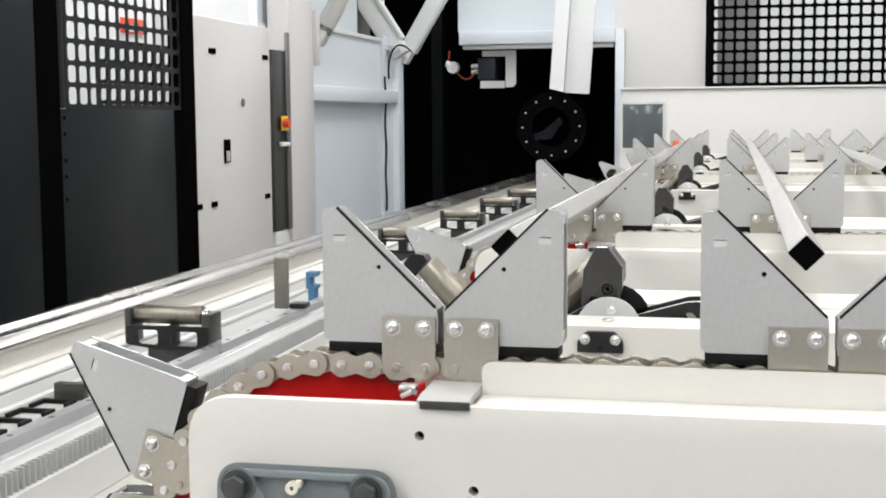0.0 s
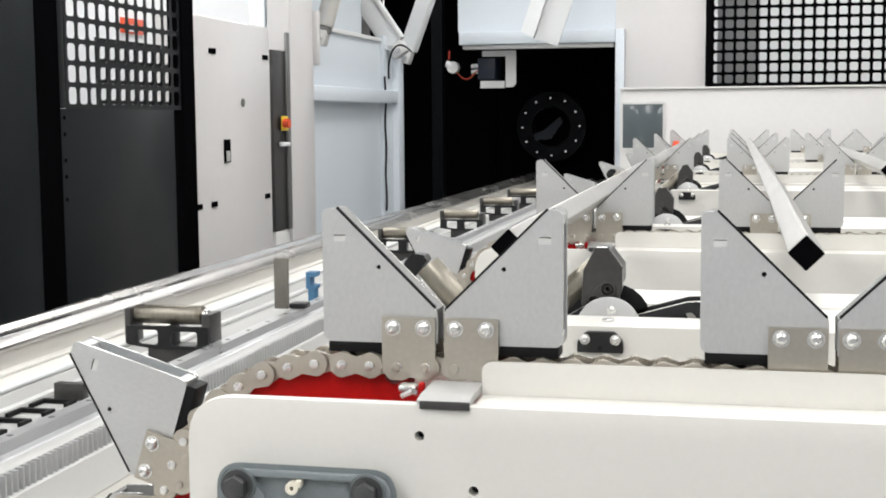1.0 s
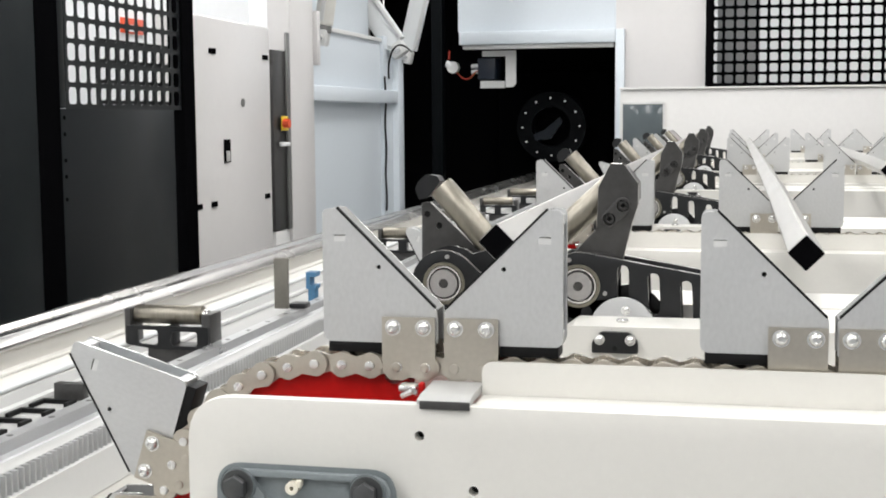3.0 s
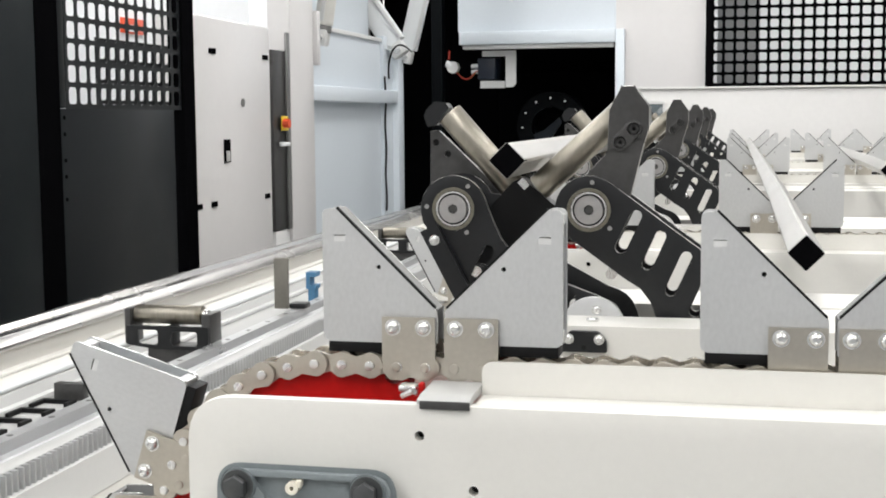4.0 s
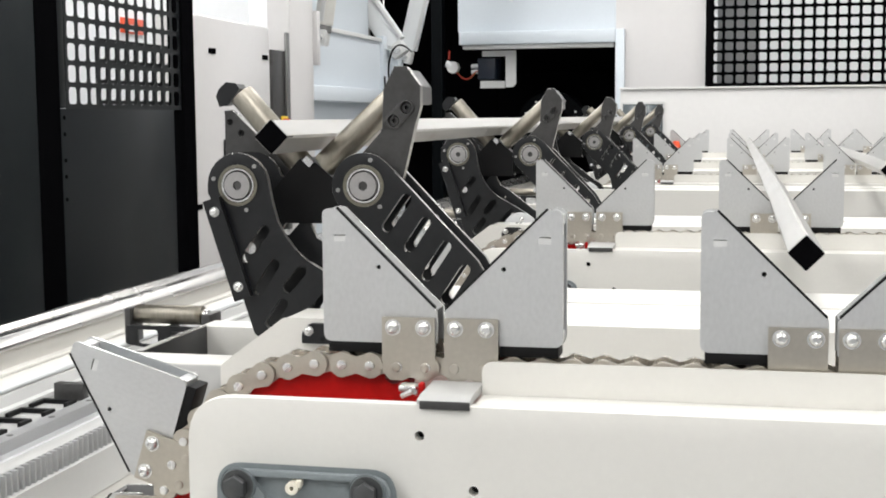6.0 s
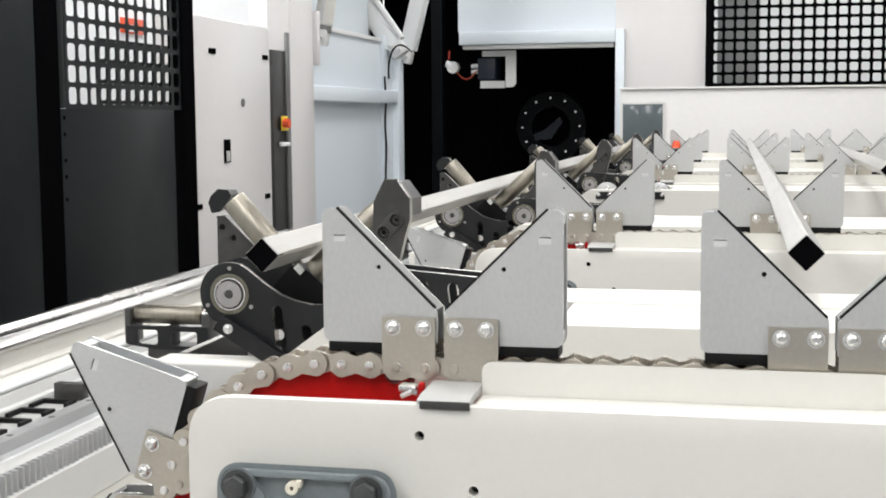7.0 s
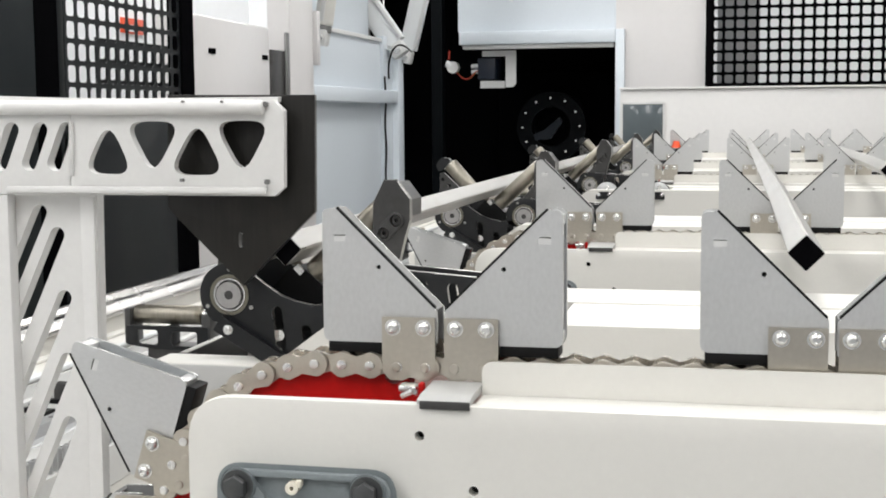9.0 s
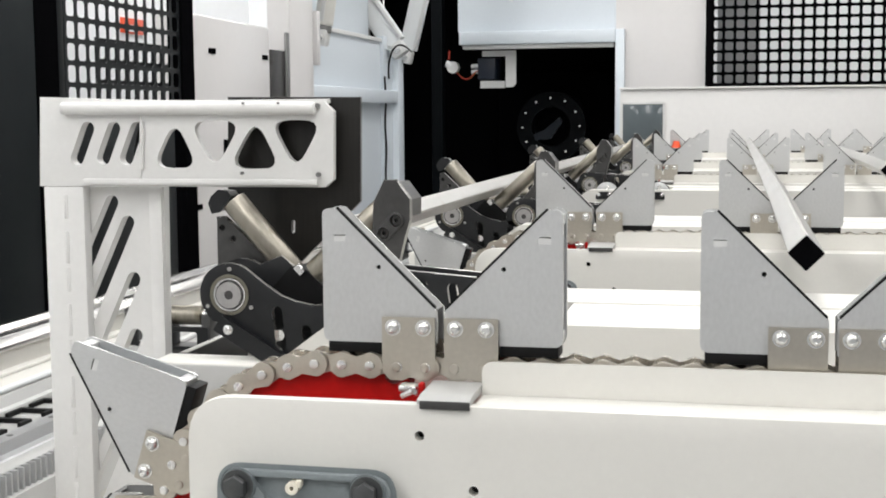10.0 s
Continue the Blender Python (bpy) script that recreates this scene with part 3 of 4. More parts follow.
def half_support(side):
    """One half of a V support on its chain bracket; the origin lies on the chain's pin line under the bracket."""
    s = thing("v_support", "grey zinc-plated half V support on a chain bracket", "tube support", "V supports")
    f = lambda pts: [(side * x, z) for x, z in pts]
    out = rounded(f([(-0.0224, 0.049), (0.0677, 0.1375), (0.0805, 0.1375), (0.0805, 0.020), (-0.0224, 0.020)]), [0.001, 0.003, 0.008, 0.008, 0.001])
    holes = [rounded(f([(0.0595, 0.1085), (0.0705, 0.1085), (0.0705, 0.1145), (0.0595, 0.1145)]), 0.001, 2), circle(side * 0.0296, 0.0864, 0.0021, 10)]
    rimmed("front_plate", plate(out, 0.0, 0.003, holes), ZINC, BRIGHT, s)
    rimmed("back_plate", plate(out, 0.027, 0.030, holes), ZINC, BRIGHT, s)
    part("slot_liner", box(min(side * 0.0585, side * 0.0715), max(side * 0.0585, side * 0.0715), 0.0008, 0.012, 0.1080, 0.1136), PALE, s, "pale pin behind the slot")
    # Black rod behind the small hole stands for the shade in it.
    part("bore_liner", rod((side * 0.0296, 0.0035, 0.0864), (side * 0.0296, 0.02, 0.0864), 0.004, 10), RUBBER, s)
    edge = f([(-0.0215, 0.0525), (0.0665, 0.1390), (0.0678, 0.1376), (-0.0205, 0.0508)])
    part("edge_strip", plate(edge, -0.0004, 0.0034), RUBBER, s, "thin black rubber edge")
    part("face_plate", plate(f([(-0.0218, 0.0500), (0.0668, 0.1372), (0.0685, 0.1352), (-0.0200, 0.0478)]), 0.0036, 0.0268), WORNFACE, s, "scuffed grey sliding face")
    part("outer_web", box(*sorted((side * 0.0700, side * 0.0725)), 0.0032, 0.0268, 0.032, 0.1235), SLATE, s, "slate-grey inner web")
    part("top_block", box(*sorted((side * 0.0690, side * 0.0790)), 0.0032, 0.0268, 0.1240, 0.1330, 0.001), PALE, s, "pale spacer block")
    part("foot_block", box(*sorted((side * 0.0650, side * 0.0795)), 0.0032, 0.0268, 0.0215, 0.0315, 0.001), ZINC, s)
    part("base_block", box(*sorted((side * 0.0258, side * 0.0765)), 0.0010, 0.029, 0.0105, 0.0196, 0.0006), RUBBER, s, "black plastic base block")
    b = rounded(f([(-0.0214, 0.0436), (0.0253, 0.0436), (0.0253, -0.004), (0.0190, -0.0115), (0.0070, -0.0115), (0.0, -0.008), (-0.0070, -0.0115), (-0.0170, -0.0115), (-0.0214, -0.004)]), [0.0006, 0.0006, 0.004, 0.005, 0.005, 0.006, 0.005, 0.005, 0.004], 3)
    br = part("bracket", plate(b, -0.0062, -0.0022, bevel=0.0003), NICKEL, s, "nickel steel chain bracket")
    for x in (-0.0118, 0.0154):
        part("bolt", bolt(side * x, -0.0062, 0.0349, 0.0056, 0.0062), BRIGHT, br)
    for x in (-0.0127, 0.0127):
        part("pin", rod((side * x, -0.0062, 0.0), (side * x, -0.0082, 0.0), 0.0042, 14, bevel=0.0006), NICKEL, br)
    part("back_bracket", plate(b, 0.0302, 0.0342), NICKEL, s)
    return s


RIGHT, LEFT = half_support(1), half_support(-1)
LINK_OFF = 0.0258


def chain_meshes():
    def eight(h, w):
        pts = []
        for k in range(9):
            a = -math.pi / 2 + math.pi * k / 8
            pts.append((PITCH / 2 + h * math.cos(a), h * math.sin(a)))
        pts.append((0, w))
        for k in range(9):
            a = math.pi / 2 + math.pi * k / 8
            pts.append((-PITCH / 2 + h * math.cos(a), h * math.sin(a)))
        pts.append((0, -w))
        return pts
    out = eight(0.0112, 0.0072)
    a = plate(out, -0.0050, -0.0016, bevel=0.0003)
    plate(out, 0.0245, 0.0275, bm=a)
    for x in (-PITCH / 2, PITCH / 2):
        rod((x, -0.0078, 0), (x, 0.0295, 0), 0.0043, 14, a, bevel=0.0007)
    inner = plate(out, -0.0004, 0.0026)
    plate(out, 0.0212, 0.0240, bm=inner)
    for x in (-PITCH / 2, PITCH / 2):
        rod((x, 0.0028, 0), (x, 0.0210, 0), 0.0080, 14, inner)
    meshes = ready("outer_link", a, NICKEL), ready("inner_link", inner, NICKEL)
    meshes[0].materials.append(BRIGHT)
    for p in meshes[0].polygons:
        p.material_index = 1 if p.center.y < -0.0052 else 0
    return meshes


OUTER, INNER = chain_meshes()


def chain_path(s):
    """Place and turn of the chain at a length s measured leftwards from x = 0."""
    cx, cz, r = SPROCKET
    if s < -cx:
        return -s, PIN_Z, 0.0
    a = (s + cx) / r
    return cx - r * math.sin(a), cz + r * math.cos(a), a


def conveyor_row(y, index, reach):
    c = thing("roller_chain", "nickel-plated roller chain running over a red sprocket", "chain", "conveyor chains", m=pose(0, y, 0))
    first = -int(reach / PITCH)
    for k in range(first, 22):
        s = -LINK_OFF + k * PITCH + 0.0 * PITCH
        x0, z0, a0 = chain_path(s)
        ob = part("inner_link" if k % 2 else "outer_link", INNER if k % 2 else OUTER, None, c)
        ob.matrix_basis = Matrix.Translation((x0, 0, z0)) @ Matrix.Rotation(-a0, 4, "Y")
    cx, cz, r = SPROCKET
    sp = thing("sprocket", "red painted chain sprocket behind the beam plate", "sprocket", "sprockets", m=pose(cx, y, cz))
    n = 41
    out = []
    for i in range(n):
        for f, rr in ((0.0, r - 0.008), (0.25, r - 0.006), (0.42, r + 0.003), (0.58, r + 0.003), (0.75, r - 0.006)):
            g = 2 * math.pi * (i + f) / n
            out.append((rr * math.cos(g), rr * math.sin(g)))
    part("toothed_disc", plate(out, 0.004, 0.020), RED, sp)
    part("hub", rod((0, -0.055, 0), (0, 0.06, 0), 0.05, 24), RED, sp)
    part("shaft", rod((0, -0.05, 0), (0, 0.10, 0), 0.02, 16), BRIGHT, sp)

    b = thing("conveyor_beam", "cream powder-coated conveyor beam with a rounded end", "conveyor", "conveyor beams", m=pose(0, y, 0))
    L = 4.2
    face = rounded([(-0.2073, 0.45), (-0.2073, 0.9080), (L, 0.9080), (L, 0.45)], [0, 0.042, 0, 0], 8)
    part("front_plate", plate(face, -0.070, -0.058, [circle(-0.003, 0.8818, 0.0042, 12), circle(0.0422, 0.8378, 0.0042, 12)], bevel=0.0012), CREAM, b)
    # Black backing stands for the shade inside the two plate holes.
    part("hole_liner", box(-0.02, 0.06, -0.0575, -0.05, 0.82, 0.895), RUBBER, b)
    part("back_plate", plate(face, 0.088, 0.100, bevel=0.0012), CREAM, b)
    part("ledge", box(0.0410, L, -0.0575, -0.021, 0.895, 0.9077, 0.001), CREAM, b)
    cover = rounded([(0.0410, 0.89), (0.0410, 0.9352), (L, 0.9352), (L, 0.89)], [0, 0.010, 0, 0], 6)
    part("chain_cover", plate(cover, -0.0205, -0.012, bevel=0.001), CREAM, b)
    part("chain_bed", box(0.10, L, -0.0115, 0.05, 0.86, 0.9125), RUBBER, b, "dark plastic chain bed")
    part("inner_cover", box(0.043, L, 0.052, 0.0875, 0.87, 0.9085, 0.001), CREAM, b)
    part("leg", box(0.30, 0.42, -0.056, 0.086, 0.0, 0.70, 0.004), CREAM, b)
    part("leg", box(3.4, 3.52, -0.056, 0.086, 0.0, 0.70, 0.004), CREAM, b)
    part("belly", box(-0.05, L - 0.02, -0.056, 0.086, 0.45, 0.58), CREAM, b)
    pad = part("wear_pad", plate(rounded([(-0.0715, 0.9084), (-0.0715, 0.9122), (-0.058, 0.9148), (-0.008, 0.9160), (-0.008, 0.9084)], 0.001, 2), -0.0045, 0.0395, axis="x"), STONE, b, "grey worn slide pad")
    part("pad_front", box(-0.0020, 0.0400, -0.0732, -0.0718, 0.9050, 0.9120, 0.0006), GREYSTEEL, pad)
    spr = part("tension_spring", box(-0.032, -0.015, -0.030, -0.014, 0.9085, 0.9150, 0.003), BRIGHT, b, "bright crumpled metal clip")
    part("clip_tip", box(-0.0140, -0.0090, -0.030, -0.020, 0.9050, 0.9170, 0.002), RED, spr)
    part("clip_tongue", rod((-0.028, -0.026, 0.905), (-0.016, -0.034, 0.911), 0.003, 8), BRIGHT, spr)
    h = part("bearing_housing", plate(rounded([(-0.1735, 0.852), (-0.0225, 0.852), (-0.0225, 0.675), (-0.1735, 0.675)], 0.020, 6), -0.082, -0.0705, bevel=0.003), BLUEGREY, b, "blue-grey cast bearing housing")
    part("boss", rod((-0.103, -0.082, 0.760), (-0.103, -0.105, 0.760), 0.055, 32, bevel=0.004), BLUEGREY, h)
    for bx, bz in ((-0.1545, 0.8375), (-0.0425, 0.8375), (-0.1545, 0.690), (-0.0425, 0.690)):
        part("lug", rod((bx, -0.0886, bz), (bx, -0.0905, bz), 0.0155, 20, bevel=0.002), BLUEGREY, h)
        part("bolt", rod((bx, -0.0925, bz), (bx, -0.1015, bz), 0.0105, 6, bevel=0.002), DARKBOLT, h)
        part("washer", rod((bx, -0.0906, bz), (bx, -0.0924, bz), 0.0138, 20), DARKBOLT, h)
    rim = rounded([(-0.1725, 0.851), (-0.0235, 0.851), (-0.0235, 0.676), (-0.1725, 0.676)], 0.019, 6)
    part("raised_frame", plate(rim, -0.0885, -0.0822, [rounded([(-0.1450, 0.8455), (-0.0540, 0.8455), (-0.079, 0.812), (-0.1180, 0.812)], 0.003, 3)], bevel=0.002), BLUEGREY, h)
    nip = part("grease_cap", ring(-0.1062, -0.094, -0.083, 0.8385, 0.0018, 0.0056, 20), IVORY, h, "ivory plastic grease cap")
    part("cap_tab", box(-0.1030, -0.0985, -0.093, -0.084, 0.8385, 0.8450, 0.0015), IVORY, nip)


REACH = (1.3, 1.5, 2.2, 2.6, 3.0)
for i, y in enumerate(ROWS):
    conveyor_row(y, i, REACH[i])
    for k in range((3, 4, 6, 7, 8)[i]):
        copy_thing(RIGHT, pose(k * COLUMN + LINK_OFF, y, PIN_Z))
        copy_thing(LEFT, pose(k * COLUMN - LINK_OFF, y, PIN_Z))
    ob = copy_thing(RIGHT, pose(-0.2420, y, 0.8214, 0, -72.8))
    tagged(ob, "grey half V support tilted over at the end of the chain")
    ob = copy_thing(LEFT, pose(-0.2655, y, 0.775, 0, -92))
    tagged(ob, "grey half V support tilted over at the end of the chain")
for proto in (RIGHT, LEFT):
    for o in list(proto.children_recursive) + [proto]:
        bpy.data.objects.remove(o)


# ---------------------------------------------------------------- lifting arms
ARM, SPREAD, PIVOT_Z, RAISED = 0.2244, 0.1645, 0.8867, 49.46
UNIT = 0.000669


def arm_outline(points):
    """Outline points given from the upper bearing are set about the pivot for the raised pose."""
    px, pz = ARM * math.cos(radians(RAISED)), -ARM * math.sin(radians(RAISED))
    return [(x * UNIT - px, -z * UNIT - pz) for x, z in points]


def lift_arm(which, parent, x):
    a = new("lift_arm")
    a.parent = parent
    a.empty_display_size = 0.05
    arc = [(61 * math.cos(radians(g)), -61 * math.sin(radians(g))) for g in range(45, 226, 15)]
    if which == "B":
        out = arc + [(43, 130), (68, 152), (82, 178), (88, 210), (88, 262), (120, 295), (165, 312), (218, 315), (262, 297), (279, 254), (264, 213), (215, 132)]
        slots = [((45, 75), (81, 23)), ((87, 111), (117, 65)), ((120, 163), (156, 108)), ((156, 206), (192, 150))]
    else:
        arc = [(61 * math.cos(radians(g)), -61 * math.sin(radians(g))) for g in range(15, 201, 15)]
        out = arc + [(-57, 22), (30, 281), (55, 300), (120, 312), (218, 315), (262, 297), (279, 254), (264, 213), (228, 190), (167, 156), (135, 138), (112, 118), (92, 92), (78, 66), (68, 30)]
        slots = [((15, 138), (52, 85)), ((40, 198), (72, 148)), ((97, 192), (124, 160)), ((62, 260), (88, 222)), ((150, 235), (185, 190))]
    px0, pz0 = ARM * math.cos(radians(RAISED)), -ARM * math.sin(radians(RAISED))
    holes = [slot(*arm_outline(s), 0.0068) for s in slots]
    px, pz = -ARM * math.cos(radians(RAISED)), ARM * math.sin(radians(RAISED))
    bore = circle(px, pz, 0.0262, 28)
    front = rimmed("front_plate", plate(arm_outline(out), 0.0, 0.008, holes + [bore], bevel=0.0008), DARK, CUT, a, "black steel arm plate with long slots")
    rear, rear_holes = arm_outline(out), holes
    if which == "A":
        # the rear plate of the first arm is broader than the front one
        rear = arm_outline(arc + out[13:18]) + [(x - px0, z - pz0) for x, z in (*((0.150 + 0.046 * math.cos(radians(g)), -0.168 + 0.046 * math.sin(radians(g))) for g in range(-50, 71, 15)), (0.1066, -0.0797), (0.0878, -0.0697), (0.0796, -0.0534), (0.0756, -0.033), (0.070, 0.0))]
        rear_holes = [slot((0.0466 - px0, -0.060 - pz0), (0.062 - px0, -0.0425 - pz0), 0.0068)] + [circle(x - px0, z - pz0, 0.0022, 10) for x, z in ((0.1002, -0.0983), (0.150, -0.140))]
    back = rimmed("back_plate", plate(rear, 0.050, 0.058, rear_holes, bevel=0.0008), DARK, CUT, a, "black steel arm plate with long slots")
    part("outer_race", ring(px, -0.0012, 0.007, pz, 0.0222, 0.0260, 36), STAINED, front, "stained outer bearing ring")
    part("race_gap", ring(px, 0.0015, 0.006, pz, 0.0214, 0.0221, 36), RUBBER, front)
    part("inner_race", ring(px, -0.0006, 0.006, pz, 0.0192, 0.0213, 36), BRIGHT, front, "bright bearing shield")
    part("seal", ring(px, 0.003, 0.006, pz, 0.0171, 0.0191, 36), RUBBER, front)
    hub = ring(px, -0.003, 0.050, pz, 0.0058, 0.0170, 36)
    part("hub", hub, HUBSTEEL, front, "machined hub with a hexagon socket")
    part("socket", rod((px, -0.0015, pz), (px, 0.006, pz), 0.0060, 6), GREYSTEEL, front)
    for g in ((74, 190, 310) if which == "B" else (47, 166, 291)):
        qx, qz = px + 0.033 * math.cos(radians(g)), pz + 0.033 * math.sin(radians(g))
        part("screw", rod((qx, 0, qz), (qx, -0.002, qz), 0.0027, 10), HUBSTEEL, front)
    for q in (((20, 120)), ((100, 150)), ((190, 205))):
        (sx, sz), = arm_outline([q])
        part("spacer", rod((sx, 0.008, sz), (sx, 0.050, sz), 0.007, 12), BRIGHT, back)
    if which == "A":
        p, q = arm_outline([(-40, 50), (6, 190)])
        d = Vector((q[0] - p[0], q[1] - p[1])).normalized()
        n = Vector((-d.y, d.x)) * 0.0105
        e = d * 0.016
        strip = [(p[0] - e.x + n.x, p[1] - e.y + n.y), (p[0] - e.x - n.x, p[1] - e.y - n.y), (q[0] + e.x - n.x, q[1] + e.y - n.y), (q[0] + e.x + n.x, q[1] + e.y + n.y)]
        st = part("side_strip", plate(strip, -0.012, -0.0005, bevel=0.0008), DARK, a, "black strip bolted to the arm")
        for u in (p, q):
            part("bolt", bolt(u[0], -0.012, u[1], 0.005, 0.005), BRIGHT, st)
    return a


def lift_station(y, round_mount=False):
    s = thing("lift_carriage", "cream sliding carriage with black swing arms and roller cradle", "tube lifter", "tube lifters", m=pose(0.10, y, 0))
    L = 2.6
    prof = [(-0.130, 0.70), (-0.130, 0.848), (-0.050, 0.907), (L, 0.907), (L, 0.70)]
    part("front_beam", plate(rounded(prof, [0, 0.01, 0.006, 0, 0]), -0.100, -0.012, bevel=0.0015), CREAM, s)
    part("rear_beam", plate(rounded(prof, [0, 0.01, 0.006, 0, 0]), 0.085, 0.230, bevel=0.0015), CREAM, s)
    part("top_cover", plate(rounded([(0.207, -0.0118), (L, -0.0118), (L, 0.0848), (0.207, 0.0848)], 0.001), 0.88, 0.9068, axis="z"), CREAM, s)
    part("bottom", box(-0.12, L, -0.0118, 0.0848, 0.70, 0.72), CREAM, s)
    part("lower_slide", box(-0.315, -0.131, -0.041, 0.02, 0.745, 0.838, 0.002), CREAM, s)
    # Grey sheet over the cream slide puts the shade on its front into colour.
    part("slide_front", box(-0.300, -0.131, -0.045, -0.042, 0.745, 0.8365, 0.001), STONE, s, "grey front plate of the slide")
    part("rear_slide", box(-0.302, -0.1305, 0.236, 0.290, 0.735, 0.838, 0.002), CREAM, s, "cream rear wall of the slide")
    # Dark end plate and black tray hold the arms' shade in their colour.
    part("end_wall", box(-0.302, -0.291, 0.0205, 0.2355, 0.735, 0.838, 0.001), DARK, s, "dark end plate with a bare top edge")
    part("end_edge", box(-0.3015, -0.2915, 0.0210, 0.2350, 0.8382, 0.8392), CUT, s, "bare metal edge")
    part("tray", box(-0.2905, -0.131, 0.0205, 0.2355, 0.735, 0.745), RUBBER, s)
    part("cover_line", box(-0.045, L, -0.0992, -0.0975, 0.9072, 0.9082), CREAM, s)
    for x in (0.0, SPREAD):
        if round_mount and x > 0:
            mt = part("pivot_mount", rod((x, -0.108, 0.876), (x, -0.1005, 0.876), 0.0215, 28, bevel=0.001), DARK, s, "round black pivot cover with three bolts")
            spots = ((-0.0125, 0.884), (0.0125, 0.884), (0.0, 0.8615))
        else:
            mt = part("pivot_mount", plate(rounded([(x - 0.0255, 0.880), (x + 0.0255, 0.880), (x + 0.0255, 0.893), (x + 0.016, 0.9035), (x - 0.016, 0.9035), (x - 0.0255, 0.893)], [0.002, 0.002, 0.012, 0.008, 0.008, 0.012]), -0.108, -0.1005), DARK, s, "black pivot mount with two bolts")
            spots = ((-0.0170, 0.8950), (0.0170, 0.8950))
            part("bore", rod((x, -0.1085, 0.8855), (x, -0.1078, 0.8855), 0.0028, 10), RUBBER, mt)
        for bx, bz in spots:
            part("bolt", bolt(x + bx, -0.108, bz, 0.0046, 0.005), BRIGHT, mt)
        dc = part("pivot_disc", rod((x, -0.0115, PIVOT_Z + 0.004), (x, -0.005, PIVOT_Z + 0.004), 0.0385, 40, bevel=0.001), ALU, s, "bright pivot disc")
        part("disc_bolt", bolt(x + 0.004, -0.0116, 0.914, 0.0042, 0.004), BRIGHT, dc)
        part("cap_screw", rod((x + 0.004, -0.055, 0.907), (x + 0.004, -0.055, 0.9105), 0.007, 14, bevel=0.001), BRIGHT, s)
    a, b = lift_arm("A", s, 0.0), lift_arm("B", s, SPREAD)
    h = new("roller_cradle")
    h.parent = s
    h.empty_display_size = 0.05
    # the cradle's origin is the bearing of the first arm
    lp = rounded([(-0.0445, 0.094), (-0.0336, 0.0946), (0.075, -0.010), (0.075, -0.035), (-0.02, -0.035), (-0.0455, -0.015)], 0.004)
    pl = rimmed("left_plate", plate(lp, 0.072, 0.082, [circle(-0.0374, 0.0793, 0.0042, 12), circle(-0.0220, 0.0647, 0.0042, 12)], bevel=0.0008), GREYSTEEL, CUT, h)
    for x, z in ((-0.0374, 0.0793), (-0.0220, 0.0647)):
        # Black floor gives the bore its shade by colour.
        part("bore_floor", rod((x, 0.0755, z), (x, 0.0815, z), 0.0043, 12), RUBBER, pl)
    cap = rounded([(-0.0477, 0.1123), (-0.0445, 0.1204), (-0.0344, 0.1297), (-0.0216, 0.1283), (-0.0174, 0.1221), (-0.0328, 0.1019), (-0.0436, 0.0999)], 0.001)
    rimmed("end_cap", plate(cap, 0.054, 0.085, bevel=0.001), DARK, GREYSTEEL, h, "dark faceted end cap")
    part("roller", rod((-0.0185, 0.068, 0.1150), (0.064, 0.068, 0.0210), 0.0168, 28, bevel=0.0015), ROLL, h, "worn steel roller")
    rp = rounded([(0.186, 0.118), (0.2005, 0.146), (0.216, 0.146), (0.2335, 0.122), (0.2335, 0.098), (0.228, 0.079), (0.206, -0.010), (0.150, -0.030), (0.135, 0.015), (0.184, 0.068)], [0.003, 0.004, 0.004, 0.003, 0.004, 0.006, 0.01, 0.01, 0.006, 0.006])
    pr = rimmed("right_plate", plate(rp, 0.018, 0.030, [circle(0.2155, 0.0955, 0.0074, 18), circle(0.1995, 0.0795, 0.0074, 18)], bevel=0.0012), GREYSTEEL, CUT, h, "grey steel cradle plate with two screws")
    for x, z in ((0.2155, 0.0955), (0.1995, 0.0795)):
        part("screw", ring(x, 0.0190, 0.029, z, 0.0026, 0.0056, 16), GREYSTEEL, pr)
        # Black floor round the screw stands for the shade in its counterbore.
        part("screw_floor", rod((x, 0.026, z), (x, 0.029, z), 0.0074, 14), RUBBER, pr)
    part("screw_lug", plate(slot((0.1995, 0.0795), (0.2155, 0.0955), 0.0100, 8), 0.0145, 0.0178, [circle(0.2155, 0.0955, 0.0074, 18), circle(0.1995, 0.0795, 0.0074, 18)], bevel=0.0006), GREYSTEEL, pr)
    part("right_cap", plate(rounded([(0.1995, 0.142), (0.216, 0.142), (0.232, 0.121), (0.232, 0.099), (0.195, 0.099)], 0.003), 0.0302, 0.085, bevel=0.001), GREYSTEEL, h)
    part("roller", rod((0.202, 0.058, 0.1185), (0.096, 0.058, 0.0225), 0.0168, 28, bevel=0.0015), ROLL, h, "worn steel roller")
    ctr = rounded([(0.030, -0.010), (0.066, 0.030), (0.078, 0.034), (0.090, 0.024), (0.118, 0.0), (0.118, -0.050), (0.030, -0.050)], 0.003)
    rimmed("centre_block", plate(ctr, 0.046, 0.085, bevel=0.001), RUBBER, GREYSTEEL, h)
    # Small bright piece added in place of a highlight on the centre block.
    part("wedge", plate([(0.072, 0.030), (0.078, 0.036), (0.087, 0.027), (0.081, 0.021)], 0.040, 0.0458), BRIGHT, h)
    part("cross_bar", box(-0.02, 0.190, 0.060, 0.0715, -0.045, -0.012, 0.002), RUBBER, h)
    for x in (0.0, SPREAD):
        part("axle", rod((x, 0.0085, 0), (x, 0.070, 0), 0.014, 20), BRIGHT, h)
    return s, a, b, h


